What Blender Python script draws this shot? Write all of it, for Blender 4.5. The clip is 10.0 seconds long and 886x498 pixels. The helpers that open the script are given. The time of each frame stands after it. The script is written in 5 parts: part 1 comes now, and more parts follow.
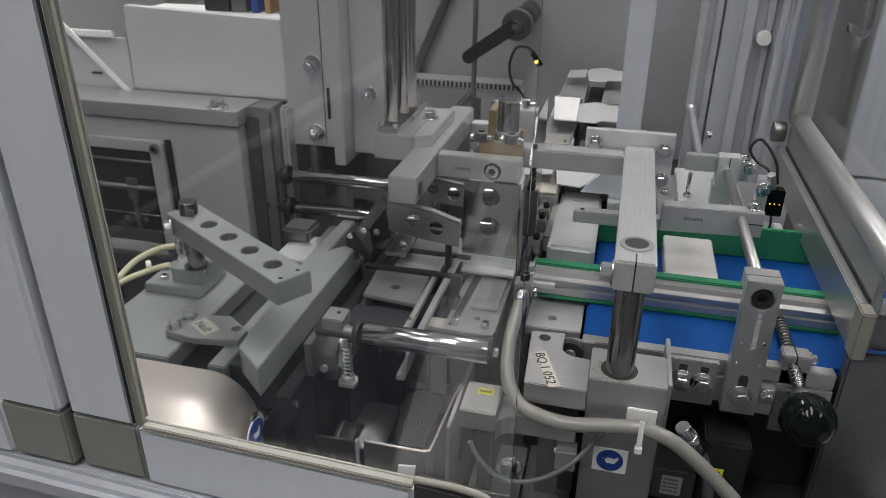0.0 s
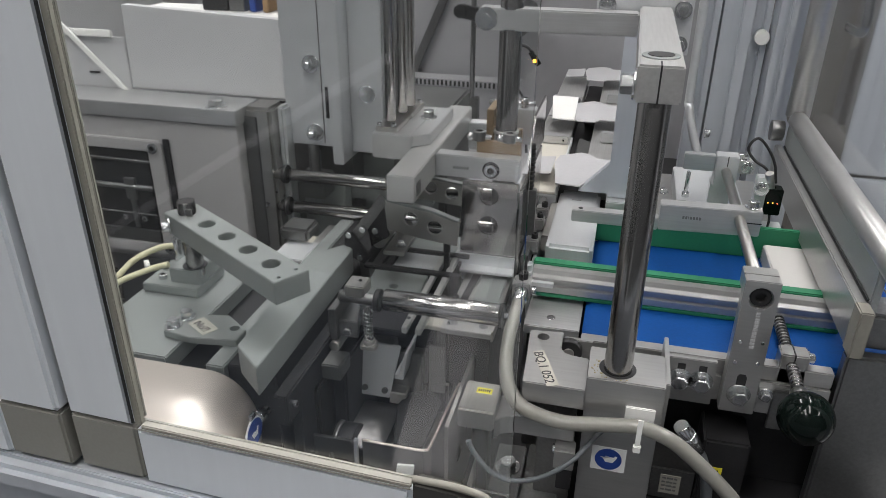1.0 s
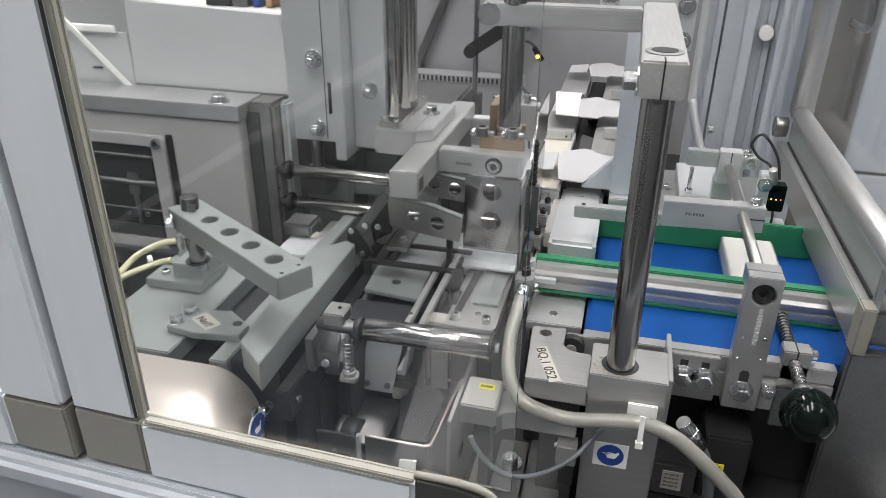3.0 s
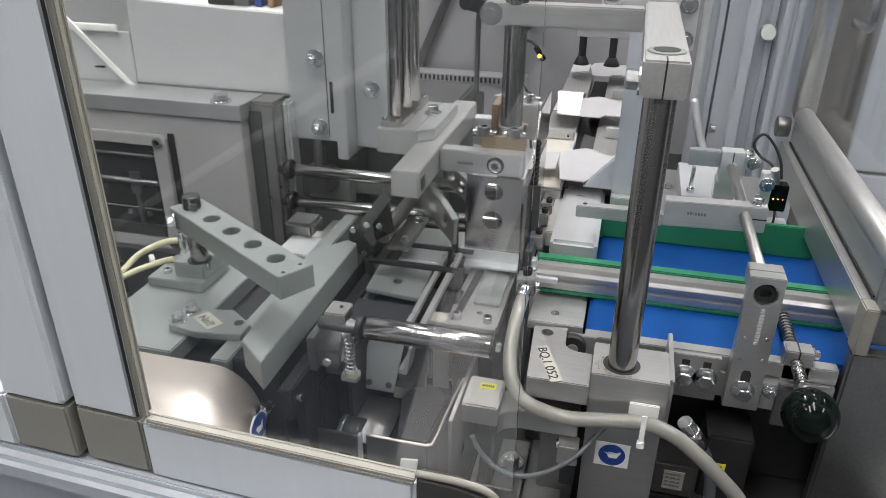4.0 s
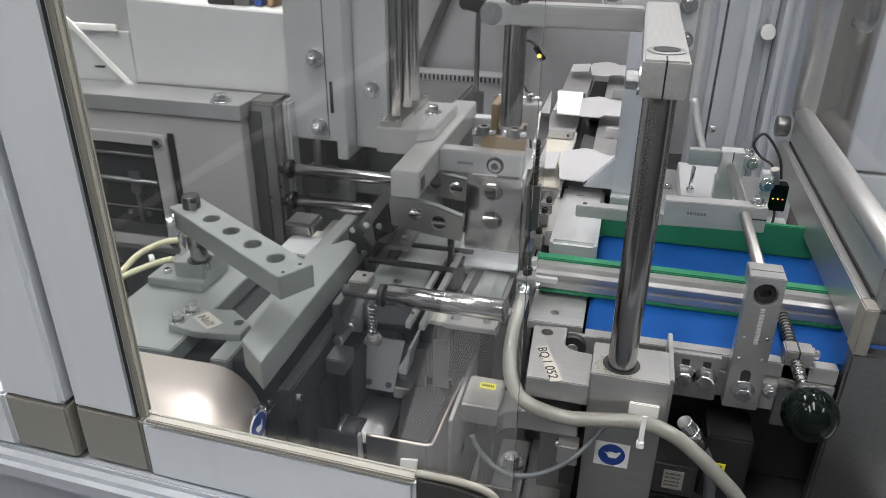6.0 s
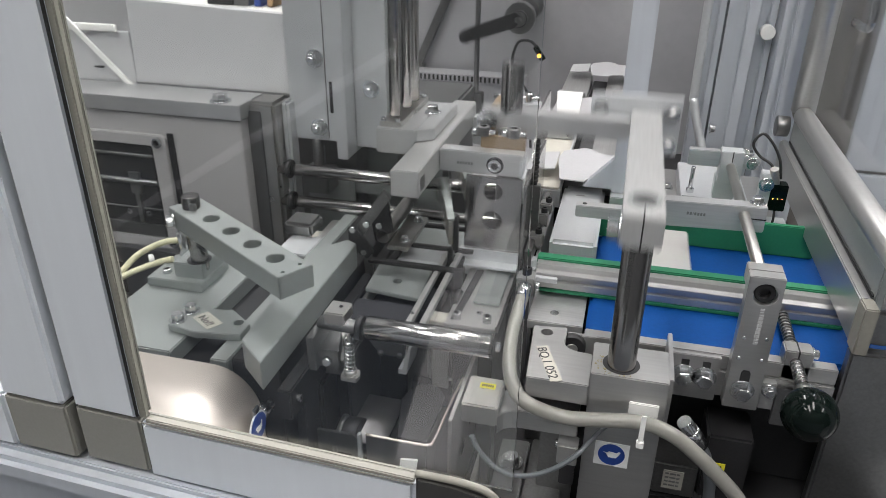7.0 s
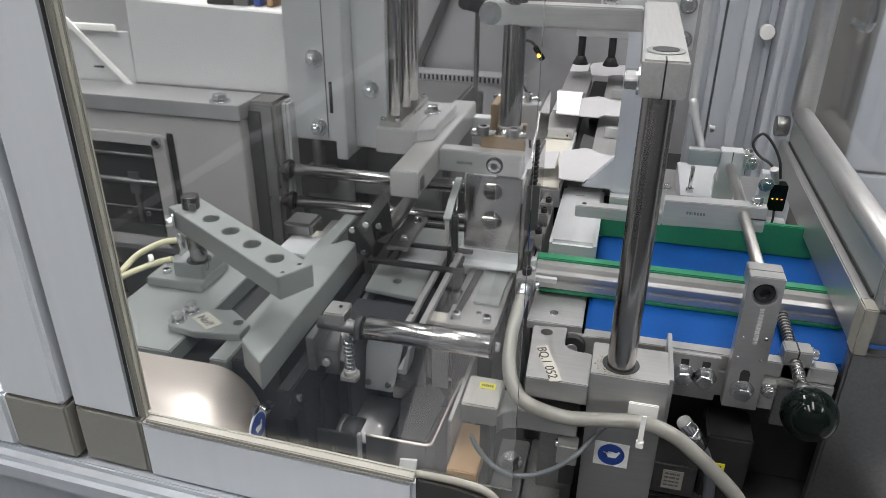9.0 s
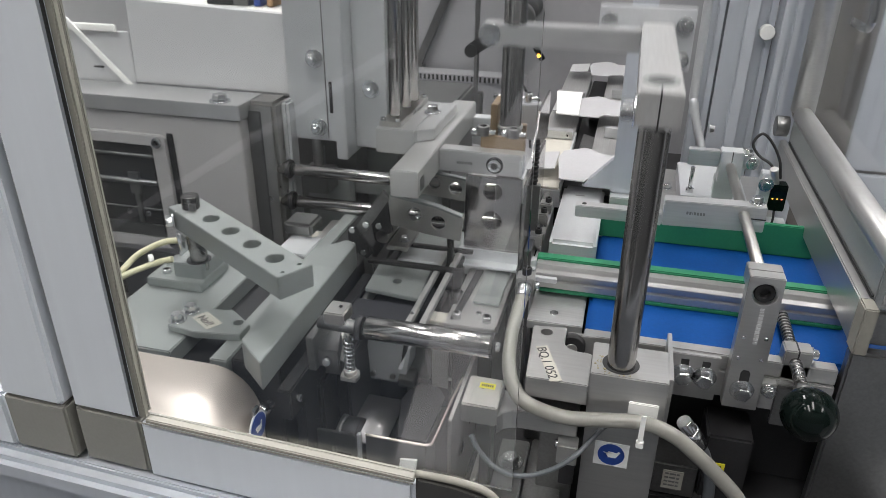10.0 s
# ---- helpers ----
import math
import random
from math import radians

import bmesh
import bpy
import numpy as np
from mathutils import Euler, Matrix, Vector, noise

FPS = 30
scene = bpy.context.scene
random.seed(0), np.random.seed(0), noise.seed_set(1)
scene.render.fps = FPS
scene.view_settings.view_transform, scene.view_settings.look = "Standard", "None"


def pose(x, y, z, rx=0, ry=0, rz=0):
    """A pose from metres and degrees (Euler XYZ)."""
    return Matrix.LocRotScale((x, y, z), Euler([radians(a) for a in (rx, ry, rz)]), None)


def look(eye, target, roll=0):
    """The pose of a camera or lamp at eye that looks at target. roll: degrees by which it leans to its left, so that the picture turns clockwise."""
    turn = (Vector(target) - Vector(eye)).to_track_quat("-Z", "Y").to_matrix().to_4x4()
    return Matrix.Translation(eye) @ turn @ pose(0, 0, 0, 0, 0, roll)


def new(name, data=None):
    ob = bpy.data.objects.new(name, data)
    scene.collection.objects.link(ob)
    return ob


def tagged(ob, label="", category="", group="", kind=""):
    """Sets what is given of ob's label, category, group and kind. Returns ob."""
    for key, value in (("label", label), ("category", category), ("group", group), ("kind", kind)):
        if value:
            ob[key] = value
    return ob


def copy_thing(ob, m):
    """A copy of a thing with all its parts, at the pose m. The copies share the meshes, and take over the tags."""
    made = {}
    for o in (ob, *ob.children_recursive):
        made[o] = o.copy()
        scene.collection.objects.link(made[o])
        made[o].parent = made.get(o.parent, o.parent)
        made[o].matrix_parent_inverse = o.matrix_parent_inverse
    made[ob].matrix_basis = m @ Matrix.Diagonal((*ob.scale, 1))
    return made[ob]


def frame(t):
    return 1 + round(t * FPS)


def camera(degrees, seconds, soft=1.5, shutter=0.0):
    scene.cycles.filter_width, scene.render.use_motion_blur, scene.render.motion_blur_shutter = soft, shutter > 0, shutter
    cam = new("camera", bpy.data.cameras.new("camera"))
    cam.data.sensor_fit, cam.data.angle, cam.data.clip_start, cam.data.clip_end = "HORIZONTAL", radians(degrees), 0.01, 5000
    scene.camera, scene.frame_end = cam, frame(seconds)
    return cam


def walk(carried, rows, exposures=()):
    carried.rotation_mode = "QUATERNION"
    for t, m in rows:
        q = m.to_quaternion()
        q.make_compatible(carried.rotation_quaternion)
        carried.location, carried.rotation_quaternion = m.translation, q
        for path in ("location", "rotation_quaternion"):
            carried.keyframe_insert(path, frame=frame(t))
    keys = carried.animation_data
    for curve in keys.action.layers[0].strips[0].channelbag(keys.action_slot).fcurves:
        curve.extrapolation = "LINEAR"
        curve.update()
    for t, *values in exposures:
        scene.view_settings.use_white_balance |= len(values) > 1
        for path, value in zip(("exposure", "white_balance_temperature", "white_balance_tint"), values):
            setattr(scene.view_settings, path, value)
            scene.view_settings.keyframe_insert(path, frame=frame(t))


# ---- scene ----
cam = camera(63.03, 10.0, soft=0.85, shutter=0.6)


def shot(right_px, down_px):
    """Camera pose with the view turned a little: offsets of the picture's content."""
    yaw = 14.307 - math.degrees(-right_px / 1278.6) * 1.0
    pitch = 26.688 - math.degrees(down_px / 1278.6)
    p, y = radians(pitch), radians(yaw)
    way = Vector((-math.sin(y) * math.cos(p), math.cos(y) * math.cos(p), -math.sin(p)))
    eye = Vector((0, 0, 1.35))
    return look(eye, eye + way, 0.486)


walk(cam, [(t, shot(dx, dy)) for t, dx, dy in (
    (0.0, -5, 10), (0.5, -5, 9), (1.0, -8, 8.7), (1.5, -6.5, 7.5), (2.0, -6, 6), (2.5, -4.8, 3.2), (3.2, -2, 1),
    (4.0, 0.3, 0.3), (4.6, 0.3, 0), (5.5, 0, 0), (7.0, -0.6, 0), (7.5, -1.2, 0), (8.5, -1.2, 0), (10.0, -1.2, 0))],
    exposures=((0.0, -0.68), (0.5, -0.44), (1.0, -0.39), (1.5, -0.05), (2.0, 0.03), (2.5, 0.05), (3.2, 0.00), (4.2, -0.09), (5.5, -0.11), (10.0, -0.12)))

# ---- world and light: an indoor hall with strip lights under its ceiling ----
world = bpy.data.worlds.new("hall_air")
scene.world = world
world.use_nodes = True
world.node_tree.nodes["Background"].inputs[0].default_value = (0.55, 0.6, 0.68, 1)
world.node_tree.nodes["Background"].inputs[1].default_value = 0.25


def strip_light(x, y, z, sx, sy, power):
    data = bpy.data.lights.new("strip_light", "AREA")
    data.shape, data.size, data.size_y, data.energy, data.color = "RECTANGLE", sx, sy, power, (1.0, 0.978, 0.965)
    ob = new("strip_light", data)
    ob.location = (x, y, z)
    return ob


# The lamp at (-0.65, -0.92) is an addition that brightens the reflected white strip.
LAMPS = ((-1.5, -0.5), (0.15, -0.3), (2.0, -0.5), (-0.65, -0.92), (-0.9, 1.9), (0.5, 1.9), (2.1, 1.9))
for x, y in LAMPS:
    strip_light(x, y, 3.38, 0.25, 1.5, 17 if y < 0 else 34)


# ---- materials ----
def material(name, colour, rough=0.4, metal=0.0, grain=0.08, scale=60.0, bump=0.0, streak=(1, 1, 1), wear=0.0, coat=0.0, spec=0.5):
    """A surface with fine grain and large soft stains."""
    m = bpy.data.materials.new(name)
    m.use_nodes = True
    n, l = m.node_tree.nodes, m.node_tree.links
    b = n["Principled BSDF"]
    b.inputs["Metallic"].default_value = metal
    b.inputs["Coat Weight"].default_value = coat
    b.inputs["Specular IOR Level"].default_value = spec
    tc = n.new("ShaderNodeTexCoord")
    mp = n.new("ShaderNodeMapping")
    mp.inputs["Scale"].default_value = streak
    l.new(tc.outputs["Object"], mp.inputs["Vector"])
    fine, big = n.new("ShaderNodeTexNoise"), n.new("ShaderNodeTexNoise")
    fine.inputs["Scale"].default_value, fine.inputs["Detail"].default_value = scale * 8, 4
    big.inputs["Scale"].default_value, big.inputs["Detail"].default_value = scale * 0.5, 5
    l.new(mp.outputs[0], fine.inputs["Vector"])
    l.new(tc.outputs["Object"], big.inputs["Vector"])
    mix = n.new("ShaderNodeMath")
    mix.operation = "ADD"
    l.new(fine.outputs[0], mix.inputs[0])
    l.new(big.outputs[0], mix.inputs[1])
    ramp = n.new("ShaderNodeMapRange")
    ramp.inputs["From Min"].default_value, ramp.inputs["From Max"].default_value = 0.6, 1.4
    ramp.inputs["To Min"].default_value, ramp.inputs["To Max"].default_value = 1 - grain, 1 + grain
    l.new(mix.outputs[0], ramp.inputs["Value"])
    tint = n.new("ShaderNodeVectorMath")
    tint.operation = "SCALE"
    tint.inputs[0].default_value = colour
    l.new(ramp.outputs[0], tint.inputs["Scale"])
    l.new(tint.outputs[0], b.inputs["Base Color"])
    rr = n.new("ShaderNodeMapRange")
    rr.inputs["From Min"].default_value, rr.inputs["From Max"].default_value = 0.3, 0.7
    rr.inputs["To Min"].default_value, rr.inputs["To Max"].default_value = max(rough - 0.03 - wear, 0.02), min(rough + 0.03 + wear, 1)
    l.new(big.outputs[0], rr.inputs["Value"])
    l.new(rr.outputs[0], b.inputs["Roughness"])
    if bump:
        bp = n.new("ShaderNodeBump")
        bp.inputs["Strength"].default_value, bp.inputs["Distance"].default_value = bump, 0.0004
        l.new(fine.outputs[0], bp.inputs["Height"])
        l.new(bp.outputs[0], b.inputs["Normal"])
    return m


GREASE = material("old_grease", (0.34, 0.30, 0.17), 0.3, 0.0, 0.2, 80)
ALU = material("anodised_aluminium", (0.62, 0.635, 0.65), 0.42, 0.66, 0.06, 80, 0.06)
MALU = material("bright_machined_aluminium", (0.41, 0.41, 0.405), 0.33, 0.76, 0.07, 60, 0.08, (0.06, 1, 1))
DULL = material("dull_table_aluminium", (0.29, 0.31, 0.305), 0.42, 0.55, 0.08, 60, 0.05)
ALU_X = material("milled_aluminium", (0.545, 0.55, 0.555), 0.32, 0.72, 0.12, 60, 0.10, (0.05, 1, 1))
ALU_Y = material("milled_aluminium_long", (0.53, 0.53, 0.525), 0.35, 0.72, 0.12, 60, 0.10, (1, 0.05, 1))
STEEL = material("brushed_steel", (0.50, 0.49, 0.47), 0.30, 1.0, 0.08, 60, 0.1, (1, 0.08, 1))
SHEET = material("stainless_sheet", (0.78, 0.71, 0.655), 0.47, 0.72, 0.05, 30, 0.06, (0.05, 1, 1), 0.04)
CHROME = material("ground_shaft_steel", (0.27, 0.263, 0.26), 0.20, 1.0, 0.04, 60, 0.0, (1, 1, 0.03), -0.022)
CHROME_X = material("polished_rod_steel", (0.40, 0.39, 0.385), 0.17, 1.0, 0.04, 60, 0.0, (0.03, 1, 1), -0.022)
ZINC = material("zinc_plated_bolt", (0.66, 0.67, 0.68), 0.22, 1.0, 0.12, 120)
# Dark steel parts, and the painted shade inside slots, bores and the cabinet window.
DARK = material("dark_steel_and_shade", (0.030, 0.030, 0.032), 0.45, 0.4, 0.15, 60)
GREY = material("grey_burnished_steel", (0.20, 0.20, 0.20), 0.36, 0.9, 0.15, 50, 0.08)
PAINT = material("grey_painted_panel", (0.50, 0.505, 0.515), 0.45, 0.0, 0.04, 20, 0.05)
FRAME = material("pale_anodised_profile", (0.675, 0.71, 0.755), 0.45, 0.12, 0.03, 20, 0.06, (1, 1, 0.05))
CORNER = material("grey_plastic_corner", (0.24, 0.235, 0.215), 0.55, 0.0, 0.06, 60, 0.1)
SEAL = material("beige_seal", (0.27, 0.26, 0.235), 0.85, 0.0, 0.06, 60)
# The seal's beige once more, darkened for the shade on upright faces.
SEAL_V = material("shaded_beige", (0.22, 0.212, 0.185), 0.75, 0.0, 0.06, 60)
RUBBER = material("black_rubber", (0.02, 0.02, 0.021), 0.6, 0.0, 0.2, 60, 0.1)
BLUE = material("blue_belt", (0.003, 0.052, 0.215), 0.6, 0.0, 0.10, 40, 0.15, spec=0.12)
GREEN = material("green_plastic", (0.022, 0.165, 0.082), 0.48, 0.0, 0.08, 40, 0.05, spec=0.3)
BRONZE = material("bronze_plate", (0.33, 0.245, 0.16), 0.38, 0.7, 0.12, 60, 0.05)
BLACK = material("black_gloss", (0.003, 0.006, 0.005), 0.10, 0.0, 0.05, 40, spec=0.22)
CABINET = material("grey_cabinet_paint", (0.40, 0.395, 0.395), 0.42, 0.1, 0.04, 20, 0.05)
PAPER = material("paper_label", (0.44, 0.425, 0.375), 0.6, 0.0, 0.05, 60)
BLANK = material("uncoated_white_blank", (0.42, 0.42, 0.435), 0.55, 0.0, 0.05, 40)
CREAM = material("cream_sheet", (0.52, 0.50, 0.44), 0.45, 0.0, 0.06, 30)
CAP = material("dark_brown_plastic", (0.018, 0.017, 0.015), 0.5, 0.0, 0.06, 60)
CARD = material("white_carton", (0.50, 0.49, 0.475), 0.5, 0.0, 0.03, 40)
BROWN = material("brown_cardboard", (0.33, 0.21, 0.11), 0.7, 0.0, 0.08, 40)
YELLOW = material("yellow_label", (0.75, 0.68, 0.04), 0.5, 0.0, 0.05, 60)
INK = material("black_ink", (0.02, 0.02, 0.025), 0.5, 0.0, 0.1, 60)
STAMP = material("stamped_mark", (0.25, 0.25, 0.25), 0.5, 0.6, 0.1, 60)
SIGN = material("blue_sign", (0.015, 0.05, 0.25), 0.4, 0.0, 0.06, 60)
WHITE = material("white_plastic", (0.80, 0.80, 0.78), 0.4, 0.0, 0.03, 40)
HOSE = material("milky_hose", (0.215, 0.21, 0.19), 0.3, 0.0, 0.06, 40, coat=0.3)
YTUBE = material("yellowish_tube", (0.55, 0.53, 0.36), 0.35, 0.0, 0.06, 40)
CABLE = material("grey_cable", (0.10, 0.11, 0.12), 0.45, 0.0, 0.06, 60)
BACKW = material("machine_back_panel", (0.38, 0.38, 0.395), 0.38, 0.25, 0.06, 6, 0.03)
CONCRETE = material("pale_floor", (0.46, 0.47, 0.48), 0.5, 0.0, 0.06, 4, 0.05)
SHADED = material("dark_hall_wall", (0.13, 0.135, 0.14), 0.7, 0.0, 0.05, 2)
CEIL = material("hall_ceiling_paint", (0.30, 0.30, 0.31), 0.7, 0.0, 0.05, 2)
REFLECT_DARK = material("dark_reflection_patch", (0.085, 0.10, 0.125), 0.8, 0.0, 0.15, 60)
PLAIN_WHITE = material("plain_white", (0.80, 0.79, 0.82), 0.4, 0.0, 0.04, 6)
POSTS = material("grooved_profile_aluminium", (0.50, 0.53, 0.575), 0.4, 0.3, 0.05, 20, 0.06, (1, 1, 0.05))
PALE_BLUE = material("pale_blue_grey_enamel", (0.46, 0.485, 0.53), 0.4, 0.0, 0.05, 4)
DUSKY = material("dusky_brown_board", (0.17, 0.155, 0.145), 0.6, 0.0, 0.15, 6)
WALLP = material("hall_wall_paint", (0.36, 0.37, 0.38), 0.6, 0.0, 0.05, 2)


def glow(name, colour, strength):
    m = bpy.data.materials.new(name)
    m.use_nodes = True
    b = m.node_tree.nodes["Principled BSDF"]
    b.inputs["Base Color"].default_value = (*colour, 1)
    b.inputs["Emission Color"].default_value = (*colour, 1)
    b.inputs["Emission Strength"].default_value = strength
    return m


TUBE_GLOW = glow("fluorescent_tube", (1.0, 0.97, 0.93), 9.0)
LED_RED = glow("red_led", (1.0, 0.12, 0.06), 5.0)
LED_AMBER = glow("amber_led", (1.0, 0.45, 0.05), 5.0)


def clear(name, colour, rough=0.02, ior=1.45):
    m = bpy.data.materials.new(name)
    m.use_nodes = True
    b = m.node_tree.nodes["Principled BSDF"]
    b.inputs["Base Color"].default_value = (*colour, 1)
    b.inputs["Roughness"].default_value = rough
    b.inputs["IOR"].default_value = ior
    b.inputs["Transmission Weight"].default_value = 1.0
    return m


SIDE_GLASS = clear("side_guard_sheet", (0.93, 0.95, 0.96), 0.02, 1.22)
GLASS = clear("guard_glass", (0.95, 0.97, 0.97), 0.02, 1.585)
MIRROR = material("polished_sheet_steel", (0.47, 0.455, 0.45), 0.16, 1.0, 0.08, 40, 0.0, (1, 1, 0.05))
TRAYM = material("dull_tray_steel", (0.27, 0.26, 0.265), 0.38, 0.85, 0.06, 20)


# ---- building helpers ----
def box(x0, x1, y0, y1, z0, z1, bev=0.0007, bm=None):
    b = bmesh.new()
    r = bmesh.ops.create_cube(b, size=1.0)
    for v in r["verts"]:
        v.co = Vector(((x0 + x1) / 2 + v.co.x * abs(x1 - x0), (y0 + y1) / 2 + v.co.y * abs(y1 - y0), (z0 + z1) / 2 + v.co.z * abs(z1 - z0)))
    if bev:
        lim = min(abs(x1 - x0), abs(y1 - y0), abs(z1 - z0)) * 0.4
        bmesh.ops.bevel(b, geom=b.edges[:], offset=min(bev, lim), segments=2, affect="EDGES")
    return merge(bm, b)


def merge(into, b):
    if into is None:
        return b
    me = bpy.data.meshes.new("scratch")
    b.to_mesh(me)
    b.free()
    into.from_mesh(me)
    bpy.data.meshes.remove(me)
    return into


def axes(way):
    w = Vector(way).normalized()
    u = w.orthogonal().normalized()
    if abs(w.z) < 0.99:
        u = Vector((0, 0, 1)).cross(w).normalized()
    return u, w.cross(u), w


def rod(p0, p1, r, bm=None, seg=28, bev=0.0005, r1=None):
    """A cylinder or cone between two points, with eased rims."""
    p0, p1 = Vector(p0), Vector(p1)
    u, v, w = axes(p1 - p0)
    r1 = r if r1 is None else r1
    n = (p1 - p0).length
    e = min(bev, r * 0.4, n * 0.3)
    rings = [(0, r - e), (e, r), (n - e, r1), (n, r1 - e)]
    b = bmesh.new()
    loops = []
    for d, rad in rings:
        loops.append([b.verts.new(p0 + w * d + (u * math.cos(a) + v * math.sin(a)) * rad) for a in (2 * math.pi * i / seg for i in range(seg))])
    for a, c in zip(loops, loops[1:]):
        for i in range(seg):
            f = b.faces.new((a[i], a[(i + 1) % seg], c[(i + 1) % seg], c[i]))
            f.smooth = True
    b.faces.new(loops[0][::-1])
    b.faces.new(loops[-1])
    return merge(bm, b)


def prism(pts, origin, u, v, thick, holes=(), bev=0.0, bm=None):
    """A flat plate: outline pts (in u, v), round holes (a, b, r) and a thickness along u x v."""
    o, u, v = Vector(origin), Vector(u).normalized(), Vector(v).normalized()
    w = u.cross(v)
    b = bmesh.new()
    edges = []

    def loop(ps):
        vs = [b.verts.new(o + u * p + v * q) for p, q in ps]
        edges.extend(b.edges.new((vs[i], vs[(i + 1) % len(vs)])) for i in range(len(vs)))

    loop(pts)
    for a, c, r in holes:
        loop([(a + r * math.cos(t), c + r * math.sin(t)) for t in (2 * math.pi * i / 24 for i in range(24))])
    if holes:
        bmesh.ops.triangle_fill(b, use_beauty=True, use_dissolve=False, edges=edges)
    else:
        b.faces.new(b.verts[:])
    r = bmesh.ops.extrude_face_region(b, geom=b.faces[:])
    bmesh.ops.translate(b, vec=w * thick, verts=[g for g in r["geom"] if isinstance(g, bmesh.types.BMVert)])
    bmesh.ops.recalc_face_normals(b, faces=b.faces[:])
    if bev:
        sharp = [e for e in b.edges if len(e.link_faces) == 2 and e.calc_face_angle(0) > 0.6 and e.calc_length() > bev * 2.5]
        bmesh.ops.bevel(b, geom=sharp, offset=bev, segments=2, affect="EDGES")
    return merge(bm, b)


def pipe(points, r, bm=None, seg=14, steps=8):
    """A bent round tube through points."""
    ps = [Vector(p) for p in points]
    ext = [ps[0] * 2 - ps[1]] + ps + [ps[-1] * 2 - ps[-2]]
    path = []
    for i in range(1, len(ext) - 2):
        a, c, d, e = ext[i - 1:i + 3]
        for k in range(steps):
            t = k / steps
            path.append(0.5 * (2 * c + (d - a) * t + (2 * a - 5 * c + 4 * d - e) * t * t + (3 * c - a - 3 * d + e) * t ** 3))
    path.append(ps[-1])
    b = bmesh.new()
    loops = []
    side = None
    for i, p in enumerate(path):
        w = (path[min(i + 1, len(path) - 1)] - path[max(i - 1, 0)]).normalized()
        side = w.orthogonal().normalized() if side is None else (side - w * side.dot(w)).normalized()
        up = w.cross(side)
        loops.append([b.verts.new(p + (side * math.cos(a) + up * math.sin(a)) * r) for a in (2 * math.pi * k / seg for k in range(seg))])
    for a, c in zip(loops, loops[1:]):
        for i in range(seg):
            f = b.faces.new((a[i], a[(i + 1) % seg], c[(i + 1) % seg], c[i]))
            f.smooth = True
    b.faces.new(loops[0][::-1])
    b.faces.new(loops[-1])
    return merge(bm, b)


def ball(p, r, bm=None):
    b = bmesh.new()
    bmesh.ops.create_uvsphere(b, u_segments=40, v_segments=24, radius=r)
    for f in b.faces:
        f.smooth = True
    bmesh.ops.translate(b, vec=Vector(p), verts=b.verts[:])
    return merge(bm, b)


def tilt(bm, pivot, axis, degrees):
    bmesh.ops.rotate(bm, cent=Vector(pivot), matrix=Matrix.Rotation(radians(degrees), 3, axis), verts=bm.verts[:])
    return bm


def place_of(ob):
    p = Vector((0, 0, 0))
    while ob:
        p += ob.location
        ob = ob.parent
    return p


def part(name, bm, mat, parent=None, label=""):
    """One mesh object from world coordinates, under a thing or a part."""
    if parent is not None:
        bmesh.ops.translate(bm, vec=-place_of(parent), verts=bm.verts[:])
    me = bpy.data.meshes.new(name)
    bm.to_mesh(me)
    bm.free()
    me.materials.append(mat)
    ob = new(name, me)
    ob.parent = parent
    if label:
        ob["label"] = label
    return ob


def thing(name, at, label, category, group="", kind=""):
    ob = new(name)
    ob.location = at
    ob.empty_display_size = 0.01
    return tagged(ob, label, category, group, kind)


def bolt(parent, p, way, af=0.010, head=None, washer=True, mat=None, name="bolt", stud=False):
    """A hexagon bolt head on its washer, seen along way from p."""
    p, w = Vector(p), Vector(way).normalized()
    head = head or af * 0.62
    b = bmesh.new()
    base = 0.0
    if washer:
        b = rod(p, p + w * af * 0.12, af * 0.82, b, 24, 0.0002)
        base = af * 0.12
    b = rod(p + w * base, p + w * (base + head), af * 0.57, b, 6, af * 0.05)
    if stud:
        b = rod(p + w * (base + head), p + w * (base + head + af * 0.3), af * 0.33, b, 14, af * 0.05)
    else:
        b = rod(p + w * (base + head), p + w * (base + head + af * 0.03), af * 0.46, b, 18, af * 0.02)
    for f in b.faces:
        f.smooth = False
    return part(name, b, mat or ZINC, parent)


def cap_screw(parent, p, way, d=0.010, head=None, mat=None):
    """A socket-head cap screw: knurled head with a dark hexagon recess."""
    p, w = Vector(p), Vector(way).normalized()
    head = head or d * 0.7
    u, v, _ = axes(w)
    b = bmesh.new()
    loops = []
    for dist, rad, n in ((0, d / 2, 24), (head * 0.92, d / 2, 24), (head, d * 0.44, 24), (head, d * 0.27, 24), (head * 0.45, d * 0.25, 24)):
        loops.append([b.verts.new(p + w * dist + (u * math.cos(a) + v * math.sin(a)) * rad) for a in (2 * math.pi * i / n for i in range(n))])
    for a, c in zip(loops, loops[1:]):
        for i in range(24):
            b.faces.new((a[i], a[(i + 1) % 24], c[(i + 1) % 24], c[i]))
    b.faces.new(loops[-1])
    b.faces.ensure_lookup_table()
    for f in b.faces[72:]:
        f.material_index = 1
    ob = part("cap_screw", b, mat or ZINC, parent)
    ob.data.materials.append(RUBBER)
    return ob


